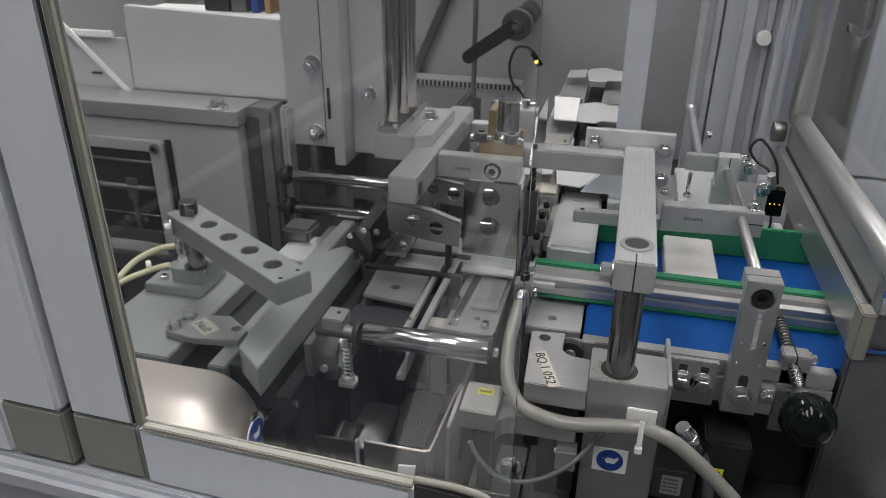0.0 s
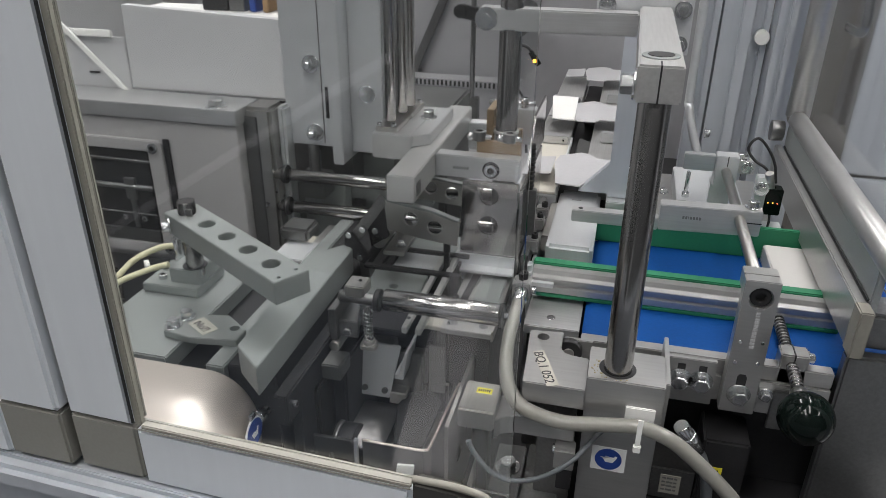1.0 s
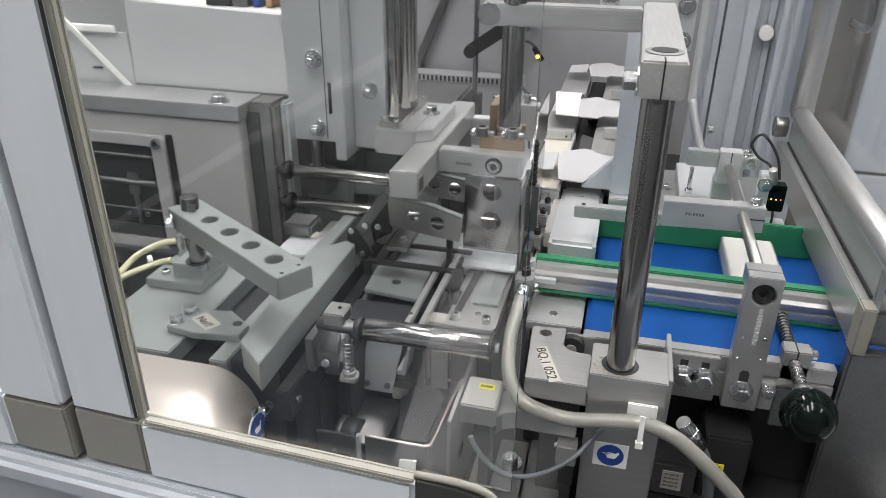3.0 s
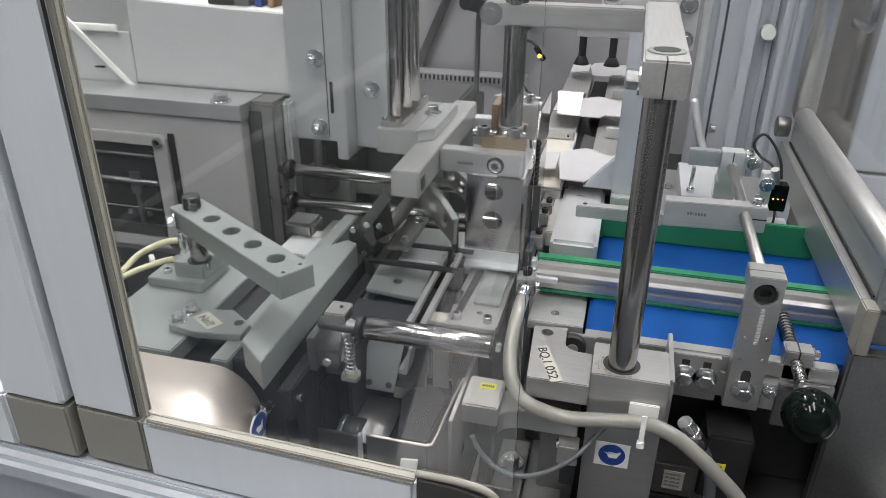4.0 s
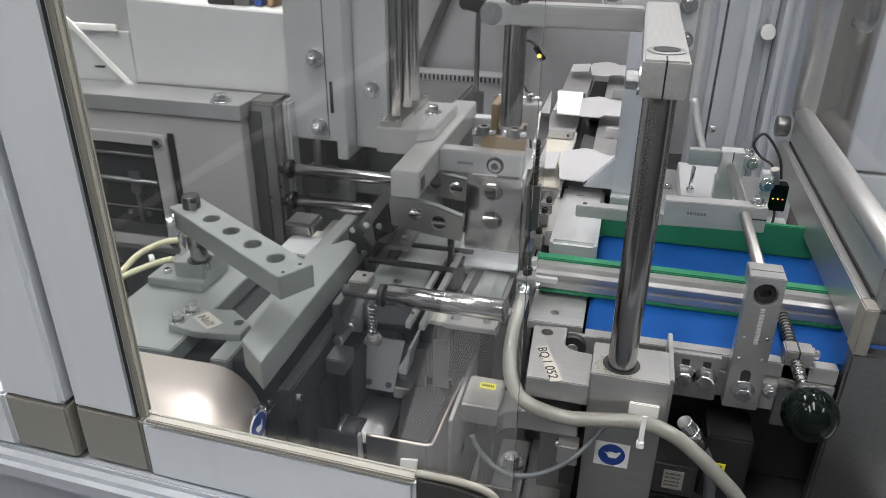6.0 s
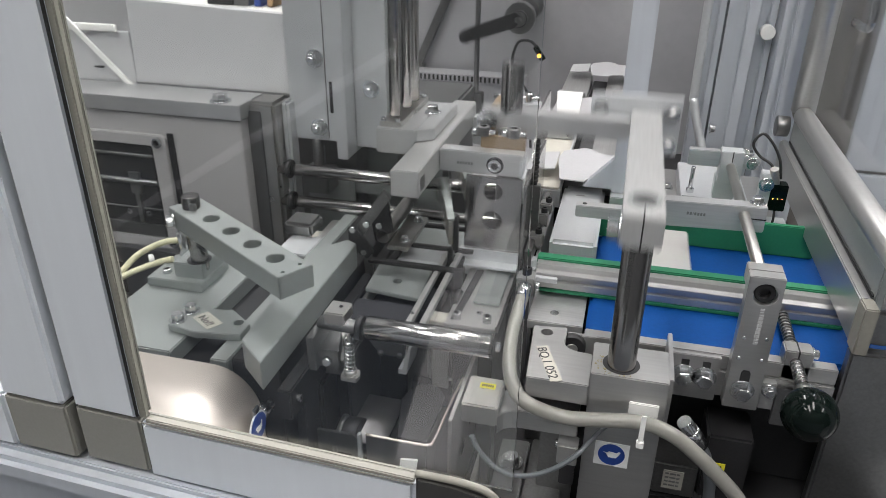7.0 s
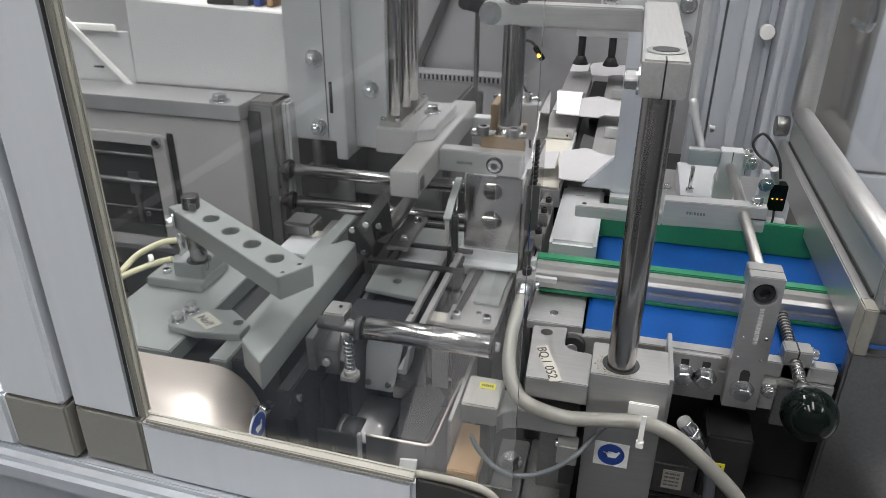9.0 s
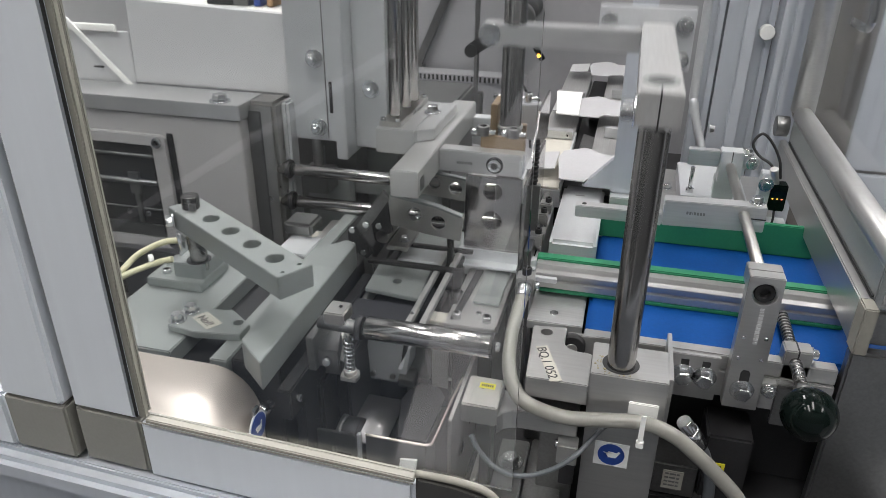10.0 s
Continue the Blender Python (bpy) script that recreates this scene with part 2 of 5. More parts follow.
def words(parent, text, at, u, v, size, mat, name="lettering"):
    """Raised lettering: u is the writing's direction, v its upright."""
    c = bpy.data.curves.new(name, "FONT")
    c.body, c.size, c.extrude = text, size, 0.00012
    tmp = bpy.data.objects.new(name, c)
    scene.collection.objects.link(tmp)
    me = bpy.data.meshes.new_from_object(tmp.evaluated_get(bpy.context.evaluated_depsgraph_get()))
    scene.collection.objects.unlink(tmp)
    bpy.data.objects.remove(tmp)
    u, v = Vector(u).normalized(), Vector(v).normalized()
    m = Matrix((u, v, u.cross(v))).transposed().to_4x4()
    m.translation = Vector(at)
    b = bmesh.new()
    b.from_mesh(me)
    b.transform(m)
    bpy.data.meshes.remove(me)
    return part(name, b, mat, parent)


def bars(parent, at, u, v, widths, height, mat, gap=0.0006):
    """Unreadable marking as a row of plain bars."""
    b = bmesh.new()
    pos = 0.0
    uu, vv = Vector(u).normalized(), Vector(v).normalized()
    for w in widths:
        prism([(pos, 0), (pos + w, 0), (pos + w, height), (pos, height)], at, uu, vv, 0.0002, bm=b)
        pos += w + gap
    return part("marking", b, mat, parent)


# ---- hall ----
floor = tagged(part("floor", box(-6, 6, -1.9, 7, -0.1, 0, 0), CONCRETE), "pale grey tiled hall floor", "floor", kind="structure")
for i in range(-8, 9):
    part("tile_joint", box(i * 0.6 - 0.005, i * 0.6 + 0.005, -1.7, 7, 0.0, 0.003, 0), WALLP, floor)
tagged(part("wall_north", box(-6, 6, 7, 7.2, 0, 3.6, 0), WALLP), "pale painted hall wall", "wall", kind="structure")
# Unseen wall, placed near and kept dark so the guard pane reflects less haze.
tagged(part("wall_south", box(-6, 6, -1.9, -1.7, 0, 3.6, 0), SHADED), "unseen hall wall, set close and dark to dim the pane's reflection", "wall", kind="structure")
tagged(part("wall_east", box(6, 6.2, -1.9, 7, 0, 3.6, 0), WALLP), "pale painted hall wall", "wall", kind="structure")
tagged(part("wall_west", box(-6.2, -6, -1.9, 7, 0, 3.6, 0), WALLP), "pale painted hall wall", "wall", kind="structure")
tagged(part("ceiling", box(-6, 6, -1.9, 7, 3.6, 3.7, 0), CEIL), "dull grey hall ceiling", "ceiling", kind="structure")
# Added dark patch, out of view: sets the tone reflected in the pane's left part.
tagged(part("reflected_dark_patch", box(-3.2, -0.53, -1.69, -0.20, 0.0035, 0.012, 0.002), REFLECT_DARK), "unseen dark floor patch added for the pane's reflection", "mat", kind="structure")
# White strip added out of view; its reflection makes the pane's bright band.
tagged(part("walkway", prism([(-0.475, -0.40), (-0.310, -0.40), (-0.525, -1.665), (-0.690, -1.665)], (0, 0, 0.0125), (1, 0, 0), (0, 1, 0), 0.003), PLAIN_WHITE), "unseen white floor strip added for the pane's reflected band", "walkway", kind="structure")
# Added reflector: continues the band up to its pointed end in the pane.
board = thing("reflected_white_board", (-0.6, -1.69, 0.016), "unseen pointed white board added for the pane's reflected band", "board")
part("board", prism([(-0.690, 0.0), (-0.525, 0.0), (-0.442, 0.312), (-0.324, 0.772), (-0.367, 0.885), (-0.424, 0.820), (-0.520, 0.600)], (0, -1.675, 0.0165), (1, 0, 0), (0, 0, 1), 0.012, bev=0.002), PLAIN_WHITE, board)
# Pole added behind the camera to draw a diagonal light streak in the pane.
pole = thing("reflected_streak_pole", (-1.6, -1.67, 0.0), "unseen white pole added for the diagonal streak in the pane", "pole")
part("pole", rod((-2.215, -1.62, 0.022), (-0.860, -1.62, 0.876), 0.017), PLAIN_WHITE, pole)
part("foot", rod((-2.240, -1.62, 0.006), (-2.213, -1.62, 0.023), 0.020), RUBBER, pole)
part("wall_bracket", box(-0.880, -0.850, -1.700, -1.6375, 0.850, 0.885, 0.002), GREY, pole)
neighbour = thing("neighbouring_machine", (0.9, 2.6, 0.0), "pale cabinet of another machine standing in the hall", "machine")
part("body", box(0.715, 1.9, 2.42, 3.2, 0.10, 2.0, 0.006), DUSKY, neighbour)
part("upper_panel", box(0.695, 1.9, 2.40, 2.419, 0.560, 1.98, 0.004), PALE_BLUE, neighbour)
part("lower_panel", box(0.705, 1.9, 2.395, 2.419, 0.12, 0.548, 0.004), PALE_BLUE, neighbour)
part("plinth", box(0.73, 1.88, 2.44, 3.18, 0.0, 0.10, 0.004), DARK, neighbour)
rack_far = thing("parts_rack", (0.5, 3.2, 0.0), "brownish rack with boxes at the hall's far side", "rack")
for x in (0.42, 0.98):
    part("upright", box(x - 0.02, x + 0.02, 3.28, 3.32, 0.0, 2.2, 0.002), GREY, rack_far)
part("back_board", box(0.40, 1.00, 3.33, 3.35, 0.0, 2.2, 0.002), DUSKY, rack_far, "dusky brown back board")
for z in (0.35, 0.62, 0.90, 1.2):
    part("shelf", box(0.40, 1.00, 3.10, 3.33, z, z + 0.025, 0.002), WALLP, rack_far)
for x, z, w, h, m in ((0.50, 0.375, 0.16, 0.10, BACKW), (0.72, 0.375, 0.12, 0.16, DARK), (0.55, 0.645, 0.10, 0.12, GREY), (0.70, 0.645, 0.15, 0.09, PLAIN_WHITE), (0.60, 0.925, 0.13, 0.12, BACKW)):
    part("bin", box(x, x + w, 3.12, 3.30, z + 0.0005, z + h, 0.004), m, rack_far)
for x, y in LAMPS:
    lamp = thing("ceiling_light", (x, y, 3.6), "long white strip light under the hall ceiling", "ceiling light", "hall lights")
    part("housing", box(x - 0.14, x + 0.14, y - 0.78, y + 0.78, 3.5, 3.6, 0.005), WHITE, lamp)
    part("diffuser", box(x - 0.12, x + 0.12, y - 0.75, y + 0.75, 3.40, 3.5, 0.01), TUBE_GLOW, lamp)

# ---- machine body ----
body = thing("machine_base", (-0.1, 0.8, 0), "pale steel base of a packaging machine", "machine", kind="structure")
part("cladding", box(-1.1, 0.26, 0.285, 1.7, 0.05, 0.86, 0.003), PAINT, body)
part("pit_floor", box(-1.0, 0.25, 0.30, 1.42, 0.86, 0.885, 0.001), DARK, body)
part("front_sill", tilt(box(-0.7, 0.30, 0.2748, 0.302, 0.86, 1.0286, 0.001), (-0.30, 0.27, 1.02), "Z", -2), POSTS, body)
part("front_rail", tilt(box(-0.7, 0.30, 0.262, 0.2745, 1.0120, 1.0290, 0.004), (-0.30, 0.27, 1.02), "Z", -2), POSTS, body)
back = tagged(part("back_panel", box(-1.1, 0.235, 1.42, 1.45, 0.86, 2.0, 0.002), BACKW), "dull grey panel closing the machine behind", "panel", kind="structure")
side = tagged(part("left_panel", box(-1.0, -0.97, 0.31, 1.42, 0.885, 2.0, 0.002), PAINT), "pale grey panel closing the machine's side", "panel", kind="structure")

# guard doors at the front
door = thing("guard_door", (-0.27, 0.276, 1.03), "pale aluminium guard door with a clear pane", "door", "guard doors")
part("stile", box(-0.297, -0.252, 0.276, 0.2862, 1.0712, 1.95, 0.0025), FRAME, door)
part("corner_joint", box(-0.297, -0.252, 0.2765, 0.2862, 1.031, 1.0708, 0.0015), CORNER, door, "grey plastic corner")
part("bottom_rail", box(-0.2517, -0.083, 0.276, 0.2862, 1.029, 1.0705, 0.0025), FRAME, door)
part("seal", box(-0.2515, -0.2468, 0.2772, 0.2808, 1.0730, 1.95, 0.0006), SEAL_V, door, "beige glazing seal")
part("inner_seal", box(-0.2515, -0.2480, 0.2837, 0.2860, 1.0745, 1.95, 0.0006), SEAL_V, door, "beige glazing seal")
part("dark_gasket", box(-0.2522, -0.2508, 0.2752, 0.2770, 1.0745, 1.95, 0.0004), RUBBER, door, "black gasket lip")
part("seal", box(-0.2467, -0.0832, 0.2760, 0.2808, 1.0708, 1.0738, 0.0006), SEAL, door, "beige glazing seal")
part("inner_seal", box(-0.2515, -0.0832, 0.2837, 0.2860, 1.0708, 1.0722, 0.0005), SEAL, door, "beige glazing seal")
part("dark_gasket", box(-0.2515, -0.0832, 0.2752, 0.2759, 1.0704, 1.0715, 0.0003), CORNER, door, "grey gasket lip")
part("end_cap", prism([(0, 0), (0.050, 0), (0.0495, 0.022), (0.046, 0.034), (0.037, 0.043), (0.022, 0.0455), (0, 0.0460)], (-0.0825, 0.2868, 1.029), (1, 0, 0), (0, 0, 1), 0.0108, bev=0.0015), CAP, door, "rounded black end cap")
part("cap_seal", pipe([(-0.0832, 0.2795, 1.0746), (-0.0605, 0.2795, 1.0750), (-0.0450, 0.2795, 1.0725), (-0.0370, 0.2795, 1.0635), (-0.0328, 0.2795, 1.0510), (-0.0322, 0.2795, 1.0300)], 0.0021, seg=10), SEAL_V, door, "beige seal over the cap")
pane = part("pane", prism([(-0.2505, 1.0715), (-0.0835, 1.0715), (-0.0835, 1.0750), (-0.0325, 1.0750), (-0.0325, 1.95), (-0.2505, 1.95)], (0, 0.2835, 0), (1, 0, 0), (0, 0, 1), 0.0025), GLASS, door, "clear guard pane")
pane.visible_shadow = False
door.rotation_euler = (0, 0, radians(-1.84))
door2 = thing("guard_door", (-0.36, 0.276, 1.03), "pale aluminium guard door beside a narrow gap", "door", "guard doors")
part("stile", box(-0.347, -0.302, 0.276, 0.30, 1.0712, 1.95, 0.0025), FRAME, door2)
part("corner_joint", box(-0.347, -0.302, 0.2765, 0.30, 1.031, 1.0708, 0.0015), CORNER, door2, "grey plastic corner")
part("bottom_rail", box(-0.7, -0.3475, 0.276, 0.30, 1.029, 1.0705, 0.0025), FRAME, door2)
part("gap_seal", box(-0.3018, -0.2972, 0.285, 0.298, 1.03, 1.95, 0), RUBBER, door2, "black rubber seal")

door2.rotation_euler = (0, 0, radians(-1.6))

# ---- lifting gantry: two posts, a cross beam and a long beam that move up and down ----
gantry = thing("lifting_gantry", (0.019, 0.442, 1.265), "pale aluminium beams clamped on two dark polished posts", "lifting frame")
part("front_post", rod((0.0195, 0.446, 0.90), (0.0195, 0.446, 1.2652), 0.0100, seg=40), CHROME, gantry, "polished hollow steel post")
part("post_rim", rod((0.0195, 0.446, 1.2650), (0.0195, 0.446, 1.2660), 0.0112), DULL, gantry)
part("post_bore", rod((0.0195, 0.446, 1.2661), (0.0195, 0.446, 1.2664), 0.0078), RUBBER, gantry, "dark hollow of the post")
long_beam = part("long_beam", box(0.0065, 0.0325, 0.419, 0.659, 1.2435, 1.265, 0.0012), ALU_Y, gantry)
part("clamp_slit", box(0.0190, 0.0200, 0.4186, 0.432, 1.2433, 1.2652, 0), DARK, long_beam)
bolt(gantry, (0.0065, 0.428, 1.252), (-1, 0, 0), 0.011)
part("cross_beam", box(-0.128, 0.0062, 0.636, 0.656, 1.243, 1.2615, 0.0012), ALU_X, gantry)
part("rear_post", rod((-0.1005, 0.646, 0.90), (-0.1005, 0.646, 1.303), 0.0100, seg=40), CHROME, gantry, "polished steel post")
bolt(gantry, (-0.121, 0.636, 1.2525), (0, -1, 0), 0.012)
part("back_plate", prism([(-0.030, 1.2505), (0.0335, 1.2505), (0.0335, 1.226), (0.050, 1.226), (0.050, 1.2775), (-0.030, 1.2775)], (0, 0.668, 0), (1, 0, 0), (0, 0, 1), 0.008, bev=0.0006), ALU, gantry)
for x, z in ((-0.021, 1.2645), (0.0415, 1.263), (0.0415, 1.2345)):
    bolt(gantry, (x, 0.6595, z), (0, -1, 0), 0.009)

# fixed upright behind the gantry
upright = thing("upright_plate", (0.02, 0.70, 0.885), "tall pale aluminium upright behind the lifting frame", "upright")
part("plate", box(-0.004, 0.020, 0.735, 0.755, 1.06, 1.75, 0.001), POSTS, upright)
part("gusset", prism([(-0.004, 1.06), (-0.035, 1.06), (-0.004, 1.094)], (0, 0.757, 0), (1, 0, 0), (0, 0, 1), 0.012, bev=0.0006), POSTS, upright)
part("foot", box(-0.004, 0.044, 0.7235, 0.80, 0.885, 1.0598, 0.001), ALU, upright)

# bearing block for the front post
block = thing("bearing_block", (0.026, 0.45, 0.885), "aluminium bearing block on a square pillar", "bearing block")
part("block", box(-0.001, 0.053, 0.431, 0.472, 1.004, 1.043, 0.0008), MALU, block)
part("bore", rod((0.0195, 0.447, 1.0431), (0.0195, 0.447, 1.0435), 0.0132), DARK, block, "dark oily bore")
rng = random.Random(4)
blobs = bmesh.new()
for k in range(34):
    a, d = rng.uniform(2.6, 5.2), rng.uniform(0.0138, 0.0185)
    x, y, q = 0.0195 + d * math.cos(a), 0.447 + d * math.sin(a), rng.uniform(0.0002, 0.0006)
    if y > 0.4322 and x > 0.0:
        rod((x, y, 1.0428), (x, y, 1.0430 + q), q * 1.6, blobs, 7, 0.0001)
part("grease", blobs, GREASE, block, "crumbs of old yellowish grease")
part("pillar", box(-0.0005, 0.0525, 0.4325, 0.468, 0.885, 1.004, 0.001), MALU, block)
sticker = part("sticker", box(0.0085, 0.0335, 0.4321, 0.4325, 0.9605, 0.9825, 0), WHITE, block, "white sticker with a blue oiling sign")
part("disc", prism([(0.021 + 0.0098 * math.cos(a), 0.9715 + 0.0098 * math.sin(a)) for a in (2 * math.pi * i / 32 for i in range(32))], (0, 0.4321, 0), (1, 0, 0), (0, 0, 1), 0.0003), SIGN, sticker)
part("oil_can", prism([(0.0150, 0.9735), (0.0165, 0.9735), (0.0190, 0.9690), (0.0245, 0.9690), (0.0262, 0.9720), (0.0275, 0.9745), (0.0262, 0.9755), (0.0248, 0.9738), (0.0190, 0.9745), (0.0172, 0.9722)], (0, 0.4318, 0), (1, 0, 0), (0, 0, 1), 0.0002), WHITE, sticker)
tie = thing("cable_tie_mount", (0.0385, 0.43, 1.008), "white plastic cable tie mount on the pillar", "cable tie")
part("base", box(0.028, 0.0485, 0.4285, 0.4308, 1.009, 1.0245, 0.0006), WHITE, tie)
part("tie_loop", box(0.0365, 0.0400, 0.4135, 0.4143, 1.004, 1.026, 0), WHITE, tie)
part("tie_head", box(0.0357, 0.0408, 0.4125, 0.4165, 0.998, 1.0035, 0.0005), WHITE, tie)

# bracket beside it
brk = thing("bracket_plate", (-0.023, 0.46, 0.885), "aluminium bracket with a handwritten paper label", "bracket")
part("plate", prism([(-0.046, 0.427), (-0.0015, 0.427), (-0.0015, 0.468), (-0.014, 0.469), (-0.020, 0.4715), (-0.0235, 0.477), (-0.0235, 0.500), (-0.050, 0.497)], (0, 0, 1.0165), (1, 0, 0), (0, 1, 0), 0.0175, [(-0.0385, 0.489, 0.0048)], bev=0.0007), MALU, brk)
part("foot", box(-0.034, -0.006, 0.445, 0.49, 0.885, 1.0165, 0.001), GREY, brk)
lab_u = Vector((0.0155, -0.0418, 0)).normalized()
lab_v = Vector((0, 0, 1)).cross(lab_u)
lab = part("paper_label", prism([(0, 0), (0.0445, 0.0004), (0.0440, 0.0094), (-0.0004, 0.0090)], (-0.0441, 0.4665, 1.0341), lab_u, lab_v, 0.0002), PAPER, brk, "handwritten paper label")
words(lab, "BQ.1 052", (-0.0432, 0.4650, 1.0345), lab_u, lab_v, 0.0102, INK)
pulley = thing("belt_pulley", (-0.008, 0.495, 0.99), "black pulley behind the labelled bracket", "pulley")
part("wheel", rod((-0.018, 0.492, 1.020), (-0.018, 0.499, 1.020), 0.0105), DARK, pulley)
part("hub", rod((-0.018, 0.4905, 1.020), (-0.018, 0.492, 1.020), 0.0045), STEEL, pulley)
part("bearer", box(-0.0225, 0.0, 0.4992, 0.5034, 0.96, 1.0285, 0.0006), MALU, pulley)

# ---- conveyor ----
conv = thing("belt_conveyor", (0.1, 0.6, 0.885), "short conveyor with a blue belt", "conveyor")
part("belt", box(-0.010, 0.55, 0.517, 0.712, 1.014, 1.023, 0.003), BLUE, conv, "blue conveyor belt")
part("edge_strip", box(-0.010, 0.1800, 0.5055, 0.5168, 1.012, 1.0255, 0.0008), MALU, conv)
part("side_frame", box(-0.012, 0.1800, 0.5035, 0.5165, 0.988, 1.0118, 0.001), MALU, conv)
part("rear_frame", box(-0.012, 0.55, 0.7125, 0.722, 0.975, 1.024, 0.001), ALU, conv)
part("stand", box(0.06, 0.50, 0.54, 0.70, 0.885, 0.985, 0.001), DARK, conv)
guide = thing("front_guide_rail", (0.07, 0.585, 1.024), "aluminium guide rail with a green plastic strip", "guide rail")
part("rail", prism([(0.572, 1.0272), (0.589, 1.0272), (0.589, 1.0465), (0.580, 1.0465), (0.578, 1.0425), (0.572, 1.0415), (0.572, 1.0385), (0.5745, 1.0378), (0.5745, 1.0342), (0.572, 1.0335)], (-0.060, 0, 0), (0, 1, 0), (0, 0, 1), 0.255, bev=0.0003), MALU, guide)
part("strip", box(-0.061, 0.196, 0.5892, 0.600, 1.0265, 1.0485, 0.001), GREEN, guide, "green plastic strip")
part("lower_strip", box(-0.055, 0.196, 0.571, 0.589, 1.0235, 1.0268, 0.0006), GREEN, guide, "green plastic strip")
part("rail_clip", box(-0.062, -0.040, 0.5665, 0.5715, 1.035, 1.0395, 0.0004), ALU, guide)
guide2 = thing("rear_guide_rail", (0.07, 0.706, 1.024), "green plastic guide at the far side of the belt", "guide rail")
part("strip", box(-0.012, 0.196, 0.703, 0.709, 1.0235, 1.056, 0.0008), GREEN, guide2)
entry = thing("entry_plate", (-0.036, 0.54, 0.885), "pale aluminium plate with countersunk screws before the belt", "plate")
part("plate", box(-0.0595, -0.0125, 0.528, 0.615, 1.010, 1.0185, 0.0008), ALU_X, entry)
part("stand", box(-0.055, -0.020, 0.532, 0.60, 0.885, 1.010, 0.001), GREY, entry)
for x, y in ((-0.0380, 0.5445), (-0.0385, 0.5830)):
    part("countersunk_screw", rod((x, y, 1.0184), (x, y, 1.0192), 0.0038), ZINC, entry)
angle = thing("angle_bracket", (0.077, 0.50, 0.985), "aluminium angle held by two hex bolts", "bracket")
part("leaf", box(0.0570, 0.0955, 0.4985, 0.5033, 0.986, 1.0262, 0.0006), MALU, angle)
part("side_leaf", box(0.0535, 0.0568, 0.440, 0.5033, 0.990, 1.0405, 0.0006), MALU, angle)
for x in (0.0695, 0.0855):
    bolt(angle, (x, 0.4985, 1.0075), (0, -1, 0), 0.0115)
    part("slot", box(x - 0.003, x + 0.003, 0.4981, 0.4986, 1.014, 1.0215, 0), DARK, angle)

# ---- upright slotted plate, shaft and side arm ----
lbp = thing("slotted_plate", (0.114, 0.494, 0.985), "upright aluminium plate with a stamped mark and slot", "plate")
plate = part("plate", prism([(0.101, 0.9875), (0.1265, 0.9875), (0.1255, 1.1035), (0.1010, 1.1035)], (0, 0.5030, 0), (1, 0, 0), (0, 0, 1), 0.0110, [(0.1137, 1.0895, 0.0086)], bev=0.0006), MALU, lbp)
cap_screw(lbp, (0.1137, 0.5020, 1.0895), (0, -1, 0), 0.0150, 0.008, mat=DARK)
part("slot", prism([(0.1095, 0.996), (0.1165, 0.996), (0.1165, 1.021), (0.115, 1.0235), (0.111, 1.0235), (0.1095, 1.021)], (0, 0.4920, 0), (1, 0, 0), (0, 0, 1), 0.0003), DARK, lbp)
bolt(lbp, (0.113, 0.4917, 1.0055), (0, -1, 0), 0.0110)
for x, z in ((0.1055, 1.0335), (0.1215, 1.0345), (0.1060, 1.0520), (0.1215, 1.0530)):
    part("dowel", rod((x, 0.4926, z), (x, 0.4912, z), 0.0016, seg=12), ZINC, lbp)
bars(plate, (0.1128, 0.4920, 1.073), (0, 0, -1), (1, 0, 0), (0.0012, 0.0022, 0.0024, 0.0022, 0.0024, 0.0022, 0.0024, 0.0022, 0.0022), 0.0032, PAINT, 0.0008)
bars(plate, (0.1128, 0.4920, 1.078), (0, 0, -1), (1, 0, 0), (0.0018, 0.0008), 0.0026, PAINT, 0.0008)
part("shoulder", box(0.1012, 0.1255, 0.5031, 0.516, 1.0895, 1.1035, 0.0006), MALU, lbp)
sh = thing("guide_shaft", (0.115, 0.50, 1.09), "slim polished steel shaft across the belt", "shaft")
part("shaft", rod((0.115, 0.5045, 1.0885), (0.115, 0.82, 1.0885), 0.0047), STEEL, sh)
part("collar", rod((0.115, 0.517, 1.0885), (0.115, 0.5195, 1.0885), 0.0072), STEEL, sh)
sup = thing("clamp_bracket", (0.05, 0.65, 1.08), "stamped aluminium clamp bracket gripping a slim shaft", "bracket")
bar = part("bar", prism([(0.046, 1.0705), (0.1335, 1.0735), (0.1335, 1.0975), (0.046, 1.0955)], (0, 0.655, 0), (1, 0, 0), (0, 0, 1), 0.015, bev=0.0007), ALU_X, sup)
part("tongue", box(-0.034, 0.0458, 0.643, 0.655, 1.0685, 1.0805, 0.0008), ALU_X, sup)
part("split", box(0.120, 0.1338, 0.6396, 0.6405, 1.0855, 1.0865, 0), DARK, bar)
part("tongue_hole", rod((-0.026, 0.649, 1.0804), (-0.026, 0.649, 1.0809), 0.0022), DARK, sup)
bolt(sup, (0.1255, 0.650, 1.0975), (0, 0, 1), 0.0085)
bars(bar, (0.066, 0.6398, 1.084), (1, 0, 0), (0, 0, 1), (0.0018, 0.0018, 0.0006, 0.0018, 0.0018, 0.0018, 0.0018), 0.0028, STAMP, 0.0008)
push = thing("hold_down_cover", (-0.035, 0.70, 1.023), "satin aluminium hold-down cover over the belt's start", "cover")
part("top", box(-0.0545, -0.0100, 0.622, 0.770, 1.0290, 1.0510, 0.0035), ALU, push)
part("front_foot", box(-0.050, -0.014, 0.6290, 0.6350, 1.0238, 1.0288, 0.0008), ALU, push)
